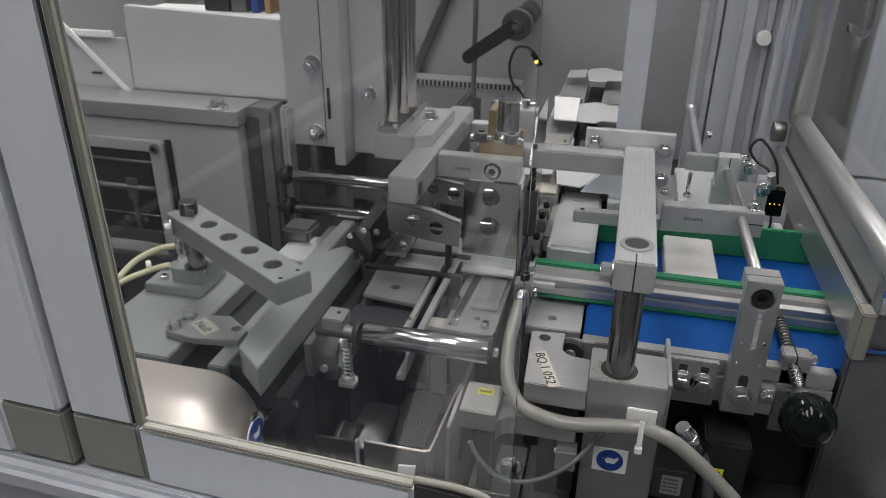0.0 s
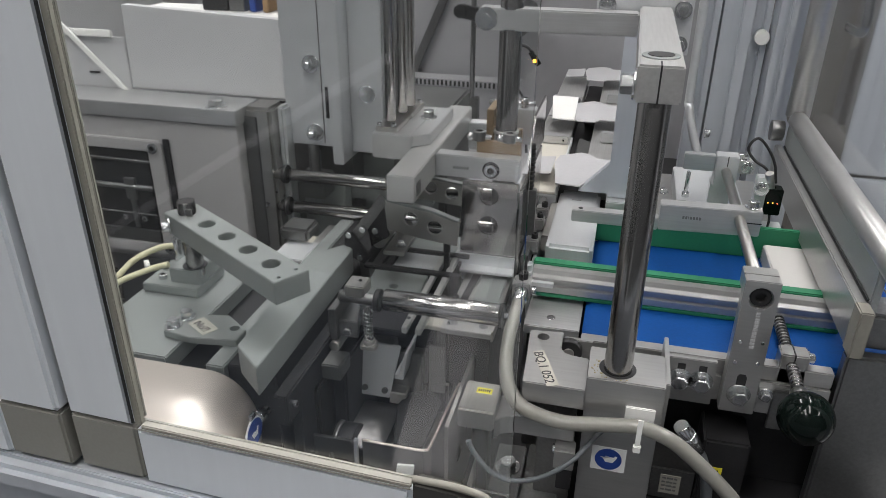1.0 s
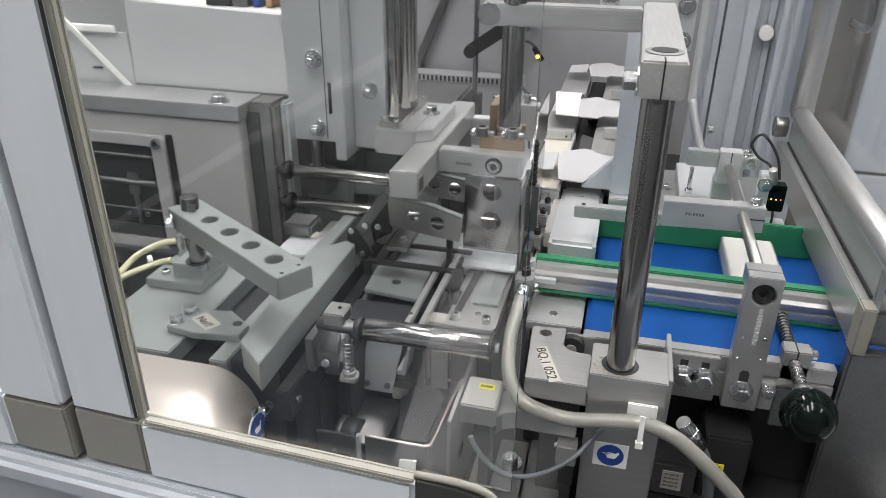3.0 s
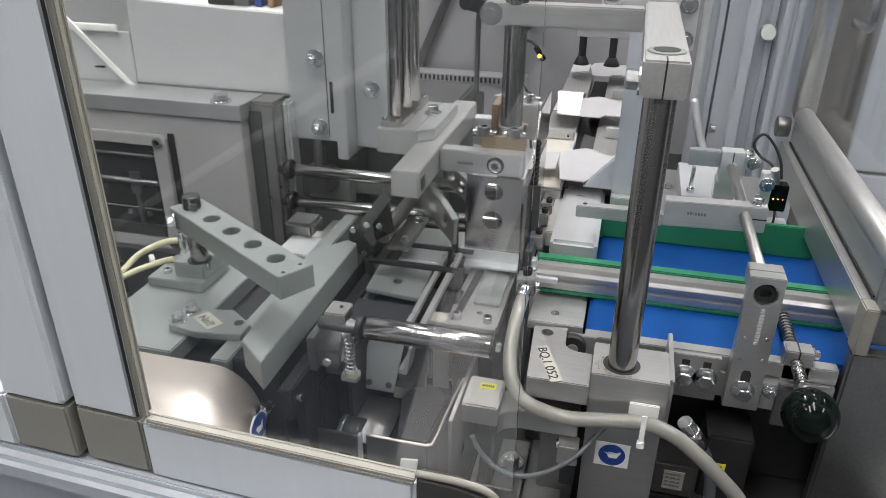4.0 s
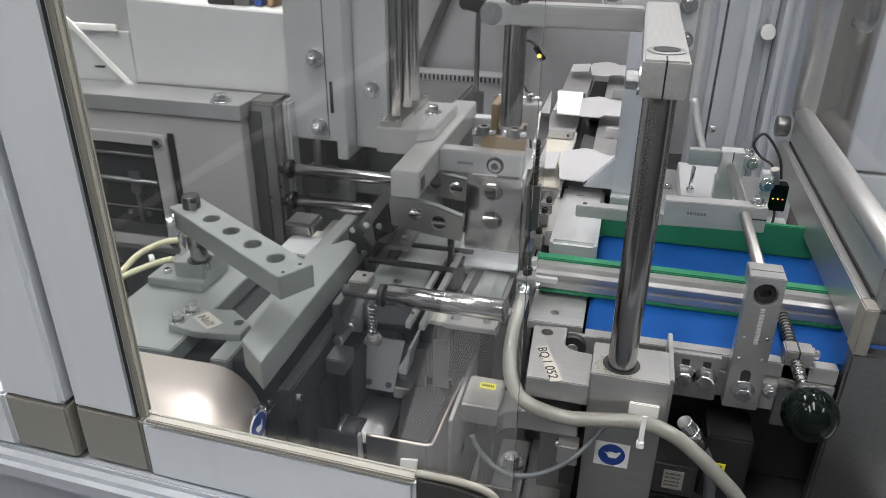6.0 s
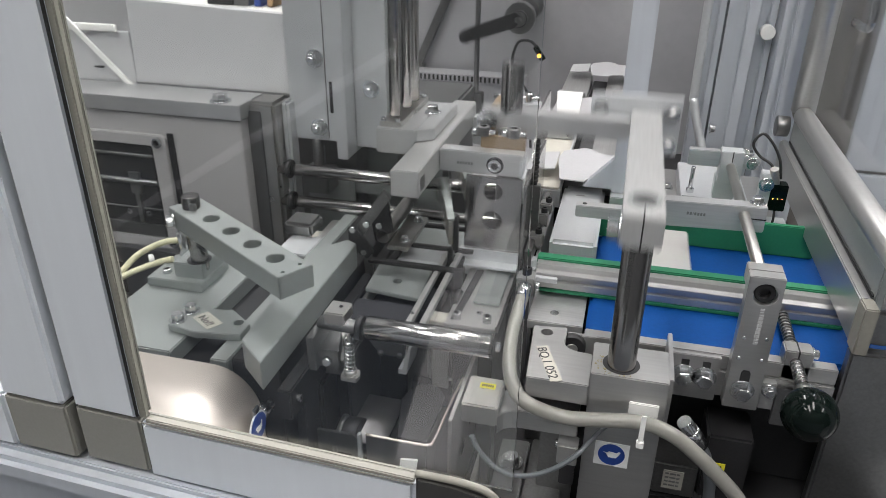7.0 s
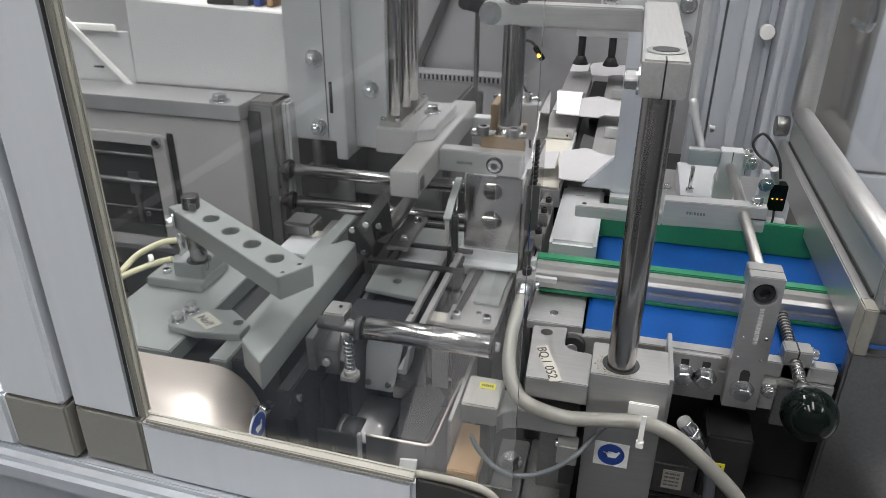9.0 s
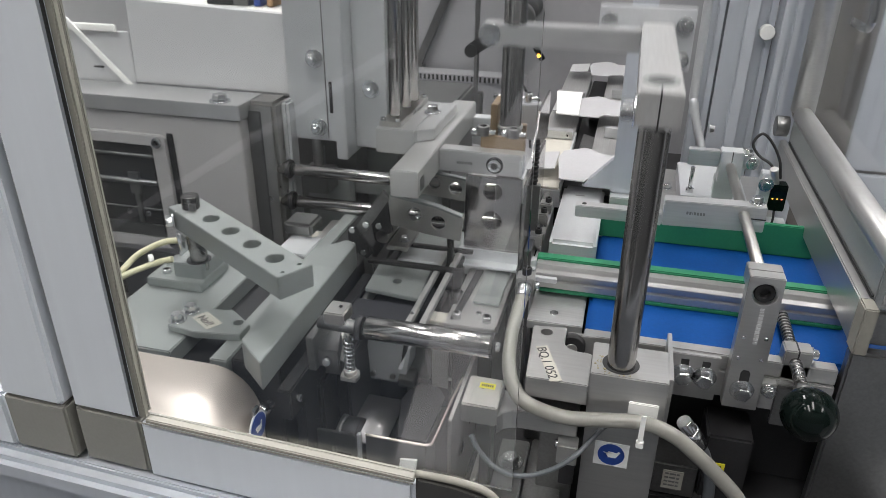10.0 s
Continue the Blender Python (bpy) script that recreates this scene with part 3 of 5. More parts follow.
part("rear_foot", box(-0.050, -0.014, 0.7600, 0.7660, 1.0238, 1.0288, 0.0008), ALU, push)
part("stamp", box(-0.040, -0.030, 0.74, 0.7415, 1.0509, 1.0512, 0), STAMP, push)

side_plate = thing("infeed_side_plate", (-0.068, 0.67, 0.885), "pale side plate with rollers at the belt's start", "side plate")
part("plate", box(-0.0670, -0.0635, 0.600, 0.760, 0.885, 1.0295, 0.0006), ALU, side_plate)
part("ledge", box(-0.0720, -0.0635, 0.640, 0.700, 1.0297, 1.0335, 0.0006), ALU_Y, side_plate)
part("knob", rod((-0.0680, 0.648, 1.0335), (-0.0680, 0.648, 1.0450), 0.0058), STEEL, side_plate)
part("roller", rod((-0.0690, 0.609, 1.0120), (-0.0690, 0.609, 1.0360), 0.0058), ALU, side_plate)
cap_screw(side_plate, (-0.0675, 0.690, 1.0335), (0, 0, 1), 0.0070, 0.006)

# shaft holder, screw and photo sensor at the far side of the belt
hold = thing("shaft_holder", (0.11, 0.79, 0.885), "aluminium shaft holder with an adjusting screw", "holder")
part("split_block", box(0.104, 0.1265, 0.768, 0.786, 1.070, 1.105, 0.0008), ALU, hold)
part("cross_bar", box(0.072, 0.1035, 0.774, 0.784, 1.0855, 1.103, 0.0008), ALU_X, hold)
part("side_bar", box(0.127, 0.143, 0.770, 0.784, 1.087, 1.101, 0.0008), ALU_X, hold)
part("slit", box(0.1148, 0.1158, 0.7675, 0.7682, 1.094, 1.1052, 0), DARK, hold)
part("ledge", box(0.072, 0.142, 0.786, 0.90, 1.024, 1.045, 0.0008), ALU, hold)
part("upright_leaf", box(0.104, 0.126, 0.7865, 0.80, 1.045, 1.072, 0.0008), ALU, hold)
part("base", box(0.052, 0.175, 0.7235, 0.93, 0.885, 1.024, 0.001), MALU, hold)
cap_screw(hold, (0.0815, 0.80, 1.045), (0, 0, 1), 0.0085, 0.005)
part("screw_shank", rod((0.0815, 0.80, 1.05), (0.0815, 0.80, 1.075), 0.0022), ZINC, hold)
bolt(hold, (0.130, 0.777, 1.101), (0, 0, 1), 0.0085)
bolt(hold, (0.136, 0.770, 1.094), (0, -1, 0), 0.0080)
bolt(hold, (0.062, 0.86, 1.024), (0, 0, 1), 0.0075)
sens = thing("photo_sensor", (0.162, 0.75, 1.024), "small black photo sensor with lit dots and a looped cable", "sensor")
part("case", box(0.153, 0.1695, 0.742, 0.757, 1.055, 1.083, 0.001), BLACK, sens)
part("barrel", rod((0.152, 0.742, 1.100), (0.159, 0.750, 1.075), 0.0042), STEEL, sens)
part("cable", pipe([(0.157, 0.749, 1.085), (0.151, 0.752, 1.100), (0.138, 0.755, 1.108), (0.130, 0.755, 1.120), (0.137, 0.755, 1.131), (0.148, 0.755, 1.122), (0.158, 0.755, 1.105), (0.163, 0.757, 1.085)], 0.0014), RUBBER, sens)
part("tail", pipe([(0.161, 0.745, 1.056), (0.1615, 0.743, 1.045), (0.160, 0.743, 1.034)], 0.0012), RUBBER, sens)
for x, m in ((0.1565, LED_AMBER), (0.1610, LED_AMBER), (0.1655, LED_RED)):
    part("indicator", rod((x, 0.7422, 1.0685), (x, 0.7414, 1.0685), 0.0006, seg=10), m, sens)
part("holder_rail", box(0.148, 0.176, 0.745, 0.763, 1.0235, 1.040, 0.0006), ALU, sens)
bolt(sens, (0.1475, 0.741, 1.083), (0, -1, 0), 0.009)
part("clamp", box(0.1425, 0.153, 0.742, 0.756, 1.0405, 1.094, 0.0008), ALU, sens)

# ball-knob spindle
spin = thing("adjusting_spindle", (0.149, 0.50, 0.988), "threaded spindle with a black ball knob", "spindle")
part("spindle", rod((0.149, 0.455, 1.0265), (0.149, 0.585, 1.0300), 0.0042), CHROME, spin)
for k in range(26):
    y = 0.466 + 0.0044 * k
    part("thread", rod((0.149, y, 1.0268 + 0.00012 * k), (0.149, y + 0.0018, 1.0268 + 0.00012 * k), 0.0047, seg=16, bev=0.0004), GREY, spin)
part("knob", ball((0.149, 0.447, 1.025), 0.0188), BLACK, spin, "glossy black ball knob")
part("ferrule", rod((0.149, 0.464, 1.0263), (0.149, 0.474, 1.0266), 0.0066), STEEL, spin)
part("nut_block", box(0.140, 0.1605, 0.5055, 0.521, 0.996, 1.0375, 0.001), MALU, spin)
part("slit", box(0.1495, 0.1506, 0.5051, 0.522, 1.0272, 1.0378, 0), DARK, spin)
bolt(spin, (0.1605, 0.513, 1.033), (1, 0, 0), 0.0065)
part("slide_plate", box(0.1275, 0.138, 0.4955, 0.5033, 0.988, 1.012, 0.0006), MALU, spin)
part("guide_plate", box(0.1385, 0.166, 0.4990, 0.5033, 0.984, 1.0115, 0.0006), MALU, spin)
part("rear_slide", box(0.1385, 0.1500, 0.4945, 0.4988, 0.975, 1.0100, 0.0006), GREY, spin)
bolt(spin, (0.133, 0.4955, 1.0055), (0, -1, 0), 0.0070)
bolt(spin, (0.158, 0.4990, 1.004), (0, -1, 0), 0.0070)

# ---- right-hand guard frame ----
rf = thing("side_guard_frame", (0.22, 0.75, 0.885), "round and flat aluminium rails on a pale post", "guard frame")
part("flat_rail", box(0.183, 0.191, 0.517, 0.90, 1.0465, 1.0835, 0.001), MALU, rf)
part("end_cap", box(0.1822, 0.1920, 0.499, 0.5165, 1.0455, 1.0845, 0.001), SEAL_V, rf)
part("round_rail", rod((0.2015, 0.44, 1.115), (0.2015, 0.895, 1.115), 0.0105), MALU, rf)
part("vertical_tube", rod((0.2030, 0.907, 1.117), (0.2030, 0.907, 1.9), 0.0140), MALU, rf)
part("elbow", ball((0.203, 0.905, 1.117), 0.0125), CORNER, rf)
part("front_plate", box(0.1835, 0.30, 0.5040, 0.5162, 0.885, 1.0445, 0.002), GREY, rf)
part("corner_post", box(0.1925, 0.25, 0.5164, 0.55, 1.0447, 1.075, 0.003), GREY, rf)
part("web", box(0.1925, 0.1985, 0.517, 0.895, 1.050, 1.112, 0.001), DULL, rf)
part("web_gap", box(0.1912, 0.1924, 0.52, 0.89, 1.084, 1.0855, 0), RUBBER, rf)
part("hinge_knob", rod((0.175, 0.90, 1.10), (0.189, 0.90, 1.10), 0.012), GREY, rf)
sp = part("side_pane", box(0.214, 0.218, 0.44, 0.905, 1.075, 1.9, 0.0003), SIDE_GLASS, rf, "clear side pane")
sp.visible_shadow = False
part("pane_edge", box(0.2135, 0.2185, 0.9055, 0.912, 1.075, 1.9, 0.0005), RUBBER, rf)
part("pull_handle", pipe([(0.223, 0.822, 1.30), (0.223, 0.800, 1.247), (0.223, 0.802, 1.2315), (0.223, 0.822, 1.2270), (0.219, 0.848, 1.2289)], 0.0042, seg=14), CHROME_X, rf, "bent chrome pull handle")
part("front_profile", box(0.245, 0.285, 0.40, 0.44, 0.885, 1.9, 0.003), FRAME, rf)

# row of pale uprights at the far right
for i, (x0, x1, y0, y1) in enumerate(((0.0855, 0.108, 1.00, 1.03), (0.111, 0.148, 1.0, 1.045), (0.150, 0.172, 1.02, 1.05), (0.174, 0.1955, 0.985, 1.03), (0.199, 0.242, 1.03, 1.07))):
    po = thing("profile_post", ((x0 + x1) / 2, y0, 0.885), "pale grooved aluminium profile post", "post", "profile posts")
    part("profile", prism([(x0, y0), (x0 + (x1 - x0) * 0.36, y0), (x0 + (x1 - x0) * 0.38, y0 + 0.006), (x0 + (x1 - x0) * 0.62, y0 + 0.006), (x0 + (x1 - x0) * 0.64, y0), (x1, y0), (x1, y1), (x0, y1)], (0, 0, 0.885), (1, 0, 0), (0, 1, 0), 1.05, bev=0.0012), POSTS, po)
hnd = thing("bent_tube", (0.10, 0.98, 1.04), "bent pale steel tube before the posts", "tube")
part("tube", pipe([(0.083, 0.97, 1.5), (0.084, 0.97, 1.15), (0.0865, 0.965, 1.10), (0.104, 0.95, 1.045), (0.106, 0.945, 1.034)], 0.0055), ALU, hnd)
bolt(hnd, (0.108, 0.955, 1.075), (1, 0, 0), 0.009)
knob = thing("clear_lock_knob", (0.16, 0.98, 1.188), "small translucent knob on a profile post", "knob")
part("knob", rod((0.163, 1.019, 1.188), (0.163, 1.005, 1.188), 0.009), WHITE, knob)

# ---- left: drive cabinet, shafts, lever ----
cab = thing("drive_cabinet", (-0.48, 0.7, 0.885), "grey metal drive cabinet with a small window", "cabinet")
part("body", box(-0.70, -0.3925, 0.668, 0.722, 0.885, 1.126, 0.001), CABINET, cab)
part("lid", box(-0.70, -0.390, 0.665, 0.719, 1.1265, 1.143, 0.0008), ALU_X, cab)
part("end_plate", box(-0.392, -0.360, 0.684, 0.722, 0.95, 1.1428, 0.004), STEEL, cab)
part("end_edge", box(-0.362, -0.352, 0.700, 0.722, 0.95, 1.1410, 0.003), ALU, cab)
part("dark_band", box(-0.3922, -0.376, 0.6825, 0.690, 0.955, 1.133, 0.001), GREY, cab)
bolt(cab, (-0.418, 0.677, 1.143), (0, 0, 1), 0.014, 0.006)
# Near-black sheet on the solid body stands for the shaded window recess.
part("window_shade_sheet", box(-0.66, -0.500, 0.6668, 0.6676, 0.975, 1.092, 0), DARK, cab)
window_frame = part("window_frame", prism([(-0.66, 0.962), (-0.487, 0.962), (-0.484, 0.966), (-0.484, 1.099), (-0.488, 1.103), (-0.66, 1.103), (-0.66, 1.090), (-0.502, 1.090), (-0.502, 0.977), (-0.66, 0.977)], (0, 0.6676, 0), (1, 0, 0), (0, 0, 1), 0.0055, bev=0.0010), CABINET, cab)
part("window_edge", box(-0.4835, -0.476, 0.6655, 0.6676, 0.960, 1.105, 0.0005), DARK, cab)
for z, thick in ((1.077, 0.0018), (1.045, 0.0032), (1.012, 0.0010)):
    part("inner_rod", rod((-0.66, 0.6645, z), (-0.503, 0.6645, z), thick, seg=16), GREY, cab)
part("inner_boss", box(-0.540, -0.526, 0.6625, 0.6667, 1.030, 1.056, 0.0005), GREY, cab)
part("inner_post", box(-0.536, -0.530, 0.6630, 0.6667, 0.994, 1.030, 0.0005), GREY, cab)
part("inner_ledge", box(-0.66, -0.503, 0.6630, 0.6667, 0.977, 0.992, 0.0005), GREY, cab)
for x in (-0.548, -0.522):
    cap_screw(cab, (x, 0.6667, 1.006), (0, -1, 0), 0.007, 0.004)
inspection = part("inspection_pane", box(-0.66, -0.5022, 0.6600, 0.6612, 0.9772, 1.0898, 0), GLASS, cab, "clear inspection pane")
inspection.visible_shadow = False
part("lower_panel", box(-0.70, -0.400, 0.6640, 0.6672, 0.886, 0.955, 0.0008), GREY, cab, "darker lower panel")
part("lower_slot", box(-0.590, -0.574, 0.6632, 0.6642, 0.892, 0.935, 0), RUBBER, cab)
cap_screw(cab, (-0.494, 0.6640, 1.095), (0, -1, 0), 0.012, 0.005)
cap_screw(cab, (-0.494, 0.6640, 0.972), (0, -1, 0), 0.012, 0.005)
panel = thing("upper_panel", (-0.45, 0.73, 1.143), "pale painted panel above the drive cabinet", "panel")
part("sheet", prism([(-0.552, 1.1435), (-0.358, 1.1435), (-0.358, 1.228), (-0.548, 1.236)], (0, 0.735, 0), (1, 0, 0), (0, 0, 1), 0.012, bev=0.0006), PAINT, panel)
part("top_flange", box(-0.548, -0.358, 0.735, 0.80, 1.226, 1.2285, 0), WHITE, panel)
sidep = thing("side_cover", (-0.60, 0.74, 0.885), "pale sheet cover with a folded rim", "cover")
part("sheet", box(-0.72, -0.5525, 0.7235, 0.728, 0.885, 1.20, 0.0006), PAINT, sidep)
part("rim", box(-0.66, -0.565, 0.718, 0.7232, 1.200, 1.208, 0.001), WHITE, sidep)
part("pin", rod((-0.606, 0.7235, 1.1585), (-0.592, 0.7225, 1.159), 0.0012, seg=10), DARK, sidep)
strip = thing("clear_plastic_strip", (-0.56, 0.70, 1.143), "milky plastic strip leaning on the cover", "strip")
part("strip", prism([(0, 0), (0.0045, 0.0042), (0.0818, -0.0735), (0.0775, -0.0775)], (-0.6330, 0.7165, 1.2160), (1, 0, 0), (0, 0, 1), 0.003, bev=0.0005), WHITE, strip)
parcel = thing("control_boxes", (-0.42, 0.80, 1.2285), "row of dark and red control boxes behind the panel", "control box")
for x0, x1, m in ((-0.47, -0.438, DARK), (-0.437, -0.418, GREY), (-0.412, -0.404, SIGN), (-0.396, -0.389, BROWN), (-0.378, -0.362, RUBBER)):
    part("box", box(x0, x1, 0.76, 0.79, 1.2287, 1.26, 0.001), m, parcel)

col = thing("mounting_column", (-0.33, 0.73, 0.885), "tall pale aluminium plate with hex nuts", "column")
part("front_plate", box(-0.357, -0.303, 0.7165, 0.731, 1.096, 1.8, 0.001), ALU, col)
part("edge_plate", box(-0.3028, -0.2905, 0.712, 0.760, 1.077, 1.8, 0.001), ALU, col)
part("side_plate", box(-0.2903, -0.253, 0.740, 0.760, 1.084, 1.8, 0.001), ALU, col)
part("inner_plate", box(-0.2528, -0.236, 0.752, 0.775, 1.09, 1.8, 0.001), GREY, col)
part("seam", box(-0.3135, -0.3125, 0.7159, 0.7166, 1.10, 1.8, 0), GREY, col)
part("slot", box(-0.3095, -0.3060, 0.7157, 0.7164, 1.128, 1.162, 0), DARK, col)
part("leg", box(-0.34, -0.30, 0.7625, 0.80, 0.885, 1.3, 0.001), GREY, col)
for z in (1.186, 1.111):
    bolt(col, (-0.3238, 0.7165, z), (0, -1, 0), 0.0118, 0.009, stud=True)
bolt(col, (-0.2705, 0.740, 1.151), (0, -1, 0), 0.0118, 0.008, stud=True)
part("stud", rod((-0.33, 0.722, 1.06), (-0.33, 0.722, 1.096), 0.006), GREY, col)
part("stud_foot", box(-0.345, -0.313, 0.705, 0.735, 1.036, 1.062, 0.001), GREY, col)
house = thing("rear_shade_filler", (-0.29, 0.85, 0.885), "dark filler for the shade behind the slide rods, with bars", "housing")
# Made-up grey box: fills the gap with the shade below the column.
part("box", box(-0.46, -0.195, 0.802, 0.93, 0.885, 1.118, 0.003), GREY, house)
part("pale_block", box(-0.352, -0.300, 0.735, 0.7545, 0.96, 1.050, 0.001), DULL, house)
part("cream_bar", box(-0.330, -0.235, 0.655, 0.672, 0.990, 1.006, 0.001), PAPER, house)
part("rail_bar", box(-0.3085, -0.2780, 0.552, 0.70, 0.992, 1.008, 0.001), ALU_Y, house)
part("cover", box(-0.36, -0.205, 0.7985, 0.8018, 0.90, 1.06, 0.001), DULL, house)
part("pale_bar", box(-0.36, -0.20, 0.755, 0.765, 1.020, 1.036, 0.001), DULL, house)
part("bed_plate", box(-0.260, -0.145, 0.662, 0.752, 0.985, 0.996, 0.001), DULL, house)
part("bed_foot", box(-0.250, -0.155, 0.70, 0.745, 0.885, 0.985, 0.001), DARK, house)
rods = thing("slide_rods", (-0.28, 0.69, 1.04), "pair of polished horizontal slide rods", "rods")
part("upper_rod", rod((-0.365, 0.693, 1.0675), (-0.10, 0.693, 1.0675), 0.0068), CHROME_X, rods)
part("lower_rod", rod((-0.365, 0.693, 1.0295), (-0.10, 0.693, 1.0295), 0.0068), CHROME_X, rods)
part("upper_bush", rod((-0.3545, 0.693, 1.0675), (-0.350, 0.693, 1.0675), 0.0105), DARK, rods)
part("lower_bush", rod((-0.3545, 0.693, 1.0295), (-0.350, 0.693, 1.0295), 0.0105), DARK, rods)

lev = thing("drilled_lever", (-0.341, 0.487, 1.036), "pale aluminium lever with four holes on a steel pin", "lever")
d = Vector((0.0811, -0.0502, 0)).normalized()
part("lever", prism([(-0.014, -0.0145), (0.155, -0.0145), (0.155, 0.0145), (-0.012, 0.0145)], (-0.3413, 0.4885, 1.090), d, Vector((0, 0, 1)).cross(d), 0.018, [(0.0328 + 0.0318 * i, 0, 0.0068) for i in range(4)] + [(0.148, 0.008, 0.0016), (0.150, -0.0075, 0.0016)], bev=0.0006), DULL, lev)
part("pin", rod((-0.341, 0.487, 1.05), (-0.341, 0.487, 1.119), 0.0074), CHROME, lev)
part("flat", box(-0.3378, -0.3322, 0.4795, 0.4815, 1.1085, 1.1145, 0.0003), GREY, lev)
part("pin_block", box(-0.362, -0.334, 0.478, 0.515, 1.036, 1.058, 0.0008), DULL, lev)
part("bush", rod((-0.3425, 0.4885, 1.0578), (-0.3425, 0.4885, 1.0588), 0.0105), DARK, lev)
part("foot", box(-0.385, -0.332, 0.470, 0.5155, 1.0362, 1.0445, 0.0008), DULL, lev)
cap_screw(lev, (-0.372, 0.482, 1.0445), (0, 0, 1), 0.0075, 0.004)
bolt(lev, (-0.3545, 0.4795, 1.098), (-0.75, -0.66, 0), 0.0085)
fit = thing("air_fitting", (-0.36, 0.52, 1.036), "small nickel air fitting with yellowish tubes", "air fitting")
part("elbow", rod((-0.376, 0.515, 1.0446), (-0.376, 0.515, 1.068), 0.0042), ZINC, fit)
part("branch", rod((-0.376, 0.515, 1.066), (-0.366, 0.528, 1.076), 0.0050), ZINC, fit)
part("nut", rod((-0.369, 0.5245, 1.073), (-0.364, 0.5305, 1.078), 0.0068, seg=6), ZINC, fit)
part("upper_tube", pipe([(-0.376, 0.515, 1.060), (-0.392, 0.51, 1.058), (-0.410, 0.497, 1.050), (-0.418, 0.478, 1.040), (-0.428, 0.452, 1.0300), (-0.436, 0.435, 0.99), (-0.44, 0.43, 0.89)], 0.0028), YTUBE, fit, "yellowish air tube")
part("lower_tube", pipe([(-0.378, 0.50, 1.048), (-0.395, 0.495, 1.043), (-0.414, 0.472, 1.038), (-0.432, 0.445, 1.0250), (-0.442, 0.428, 0.98), (-0.446, 0.425, 0.89)], 0.0028), YTUBE, fit, "yellowish air tube")
part("strap", rod((-0.397, 0.499, 1.046), (-0.400, 0.496, 1.046), 0.0045), WHITE, fit)

tab = thing("machine_table", (-0.35, 0.45, 0.885), "pale aluminium table plate", "table", kind="structure")
part("plate", box(-0.389, -0.309, 0.386, 0.552, 1.020, 1.036, 0.001), DULL, tab)
part("rail", box(-0.276, -0.2612, 0.386, 0.66, 1.020, 1.036, 0.001), DULL, tab)
part("cross_tie", box(-0.309, -0.276, 0.56, 0.60, 1.020, 1.0355, 0.001), ALU, tab)
part("groove_bed", box(-0.309, -0.276, 0.386, 0.66, 0.99, 1.004, 0.001), GREY, tab)
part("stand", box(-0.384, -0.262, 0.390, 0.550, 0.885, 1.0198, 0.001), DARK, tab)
stop = thing("stop_block", (-0.30, 0.61, 1.036), "dark grey stop block on the rail", "block")
part("block", box(-0.316, -0.285, 0.595, 0.625, 1.0362, 1.050, 0.003), GREY, stop)
for x, y in ((-0.296, 0.400), (-0.286, 0.490)):
    st = thing("rail_bolt", (x, y, 1.004), "zinc hex bolt in the table groove", "bolt", "groove bolts")
    bolt(st, (x, y, 1.0045), (0, 0, 1), 0.0105)
nob = thing("label_plate", (-0.295, 0.42, 1.036), "pale metal tab with a handwritten paper label", "plate")
part("tab", prism([(-0.326, 0.411), (-0.301, 0.407), (-0.264, 0.412), (-0.264, 0.428), (-0.287, 0.444), (-0.320, 0.4375), (-0.326, 0.430)], (0, 0, 1.0362), (1, 0, 0), (0, 1, 0), 0.006, [(-0.2735, 0.4275, 0.0040)], bev=0.0006), DULL, nob)
u2 = Vector((0.021, -0.013, 0)).normalized()
v2 = Vector((0, 0, 1)).cross(u2)
lb2 = part("paper_label", prism([(0, 0), (0.024, 0), (0.024, 0.0135), (0, 0.0135)], (-0.3125, 0.4245, 1.0423), u2, v2, 0.0002), PAPER, nob, "handwritten paper label")
words(lb2, "No!!", (-0.3085, 0.4250, 1.0427), u2, v2, 0.0095, INK)
bolt(nob, (-0.3215, 0.4185, 1.0422), (0, 0, 1), 0.0085)
bolt(nob, (-0.3185, 0.4330, 1.0422), (0, 0, 1), 0.0085)
knife = thing("wedge_plate", (-0.24, 0.48, 1.036), "pale aluminium wedge plate with a slanted nose", "plate")
part("plate", prism([(-0.245, 0.383), (-0.219, 0.361), (-0.2205, 0.550), (-0.231, 0.556), (-0.2545, 0.529)], (0, 0, 1.0362), (1, 0, 0), (0, 1, 0), 0.0238, bev=0.0007), DULL, knife)
part("base_rail", box(-0.2605, -0.2215, 0.39, 0.66, 0.885, 1.036, 0.001), DARK, knife)
wear_bar = thing("dark_guide_bar", (-0.212, 0.46, 1.0), "dark guide bar beside the wedge plate", "bar")
part("bar", box(-0.218, -0.207, 0.376, 0.66, 1.000, 1.026, 0.0012), DARK, wear_bar)
part("stand", box(-0.217, -0.209, 0.40, 0.64, 0.885, 1.0, 0.0006), DARK, wear_bar)
for y in (0.386, 0.47, 0.56):
    cap_screw(wear_bar, (-0.207, y, 1.014), (1, 0, 0), 0.006, 0.003)
shield = thing("curved_guard_sheet", (-0.26, 0.34, 0.885), "bent stainless guard sheet with a warm shine", "guard sheet")
arc = [(-0.271 + 0.036 * math.sin(a), 0.994 + 0.040 * math.cos(a)) for a in (math.pi / 2 * i / 14 for i in range(15))]
inner = [(-0.271 + 0.0345 * math.sin(a), 0.994 + 0.0385 * math.cos(a)) for a in (math.pi / 2 * i / 14 for i in range(15))]
prof = [(-0.345, 1.0325), (-0.345, 1.034)] + arc + [(-0.235, 0.886), (-0.2365, 0.886)] + inner[::-1]
sheet = part("sheet", prism(prof, (0, 0.383, 0), (1, 0, 0), (0, 0, 1), 0.077), SHEET, shield)
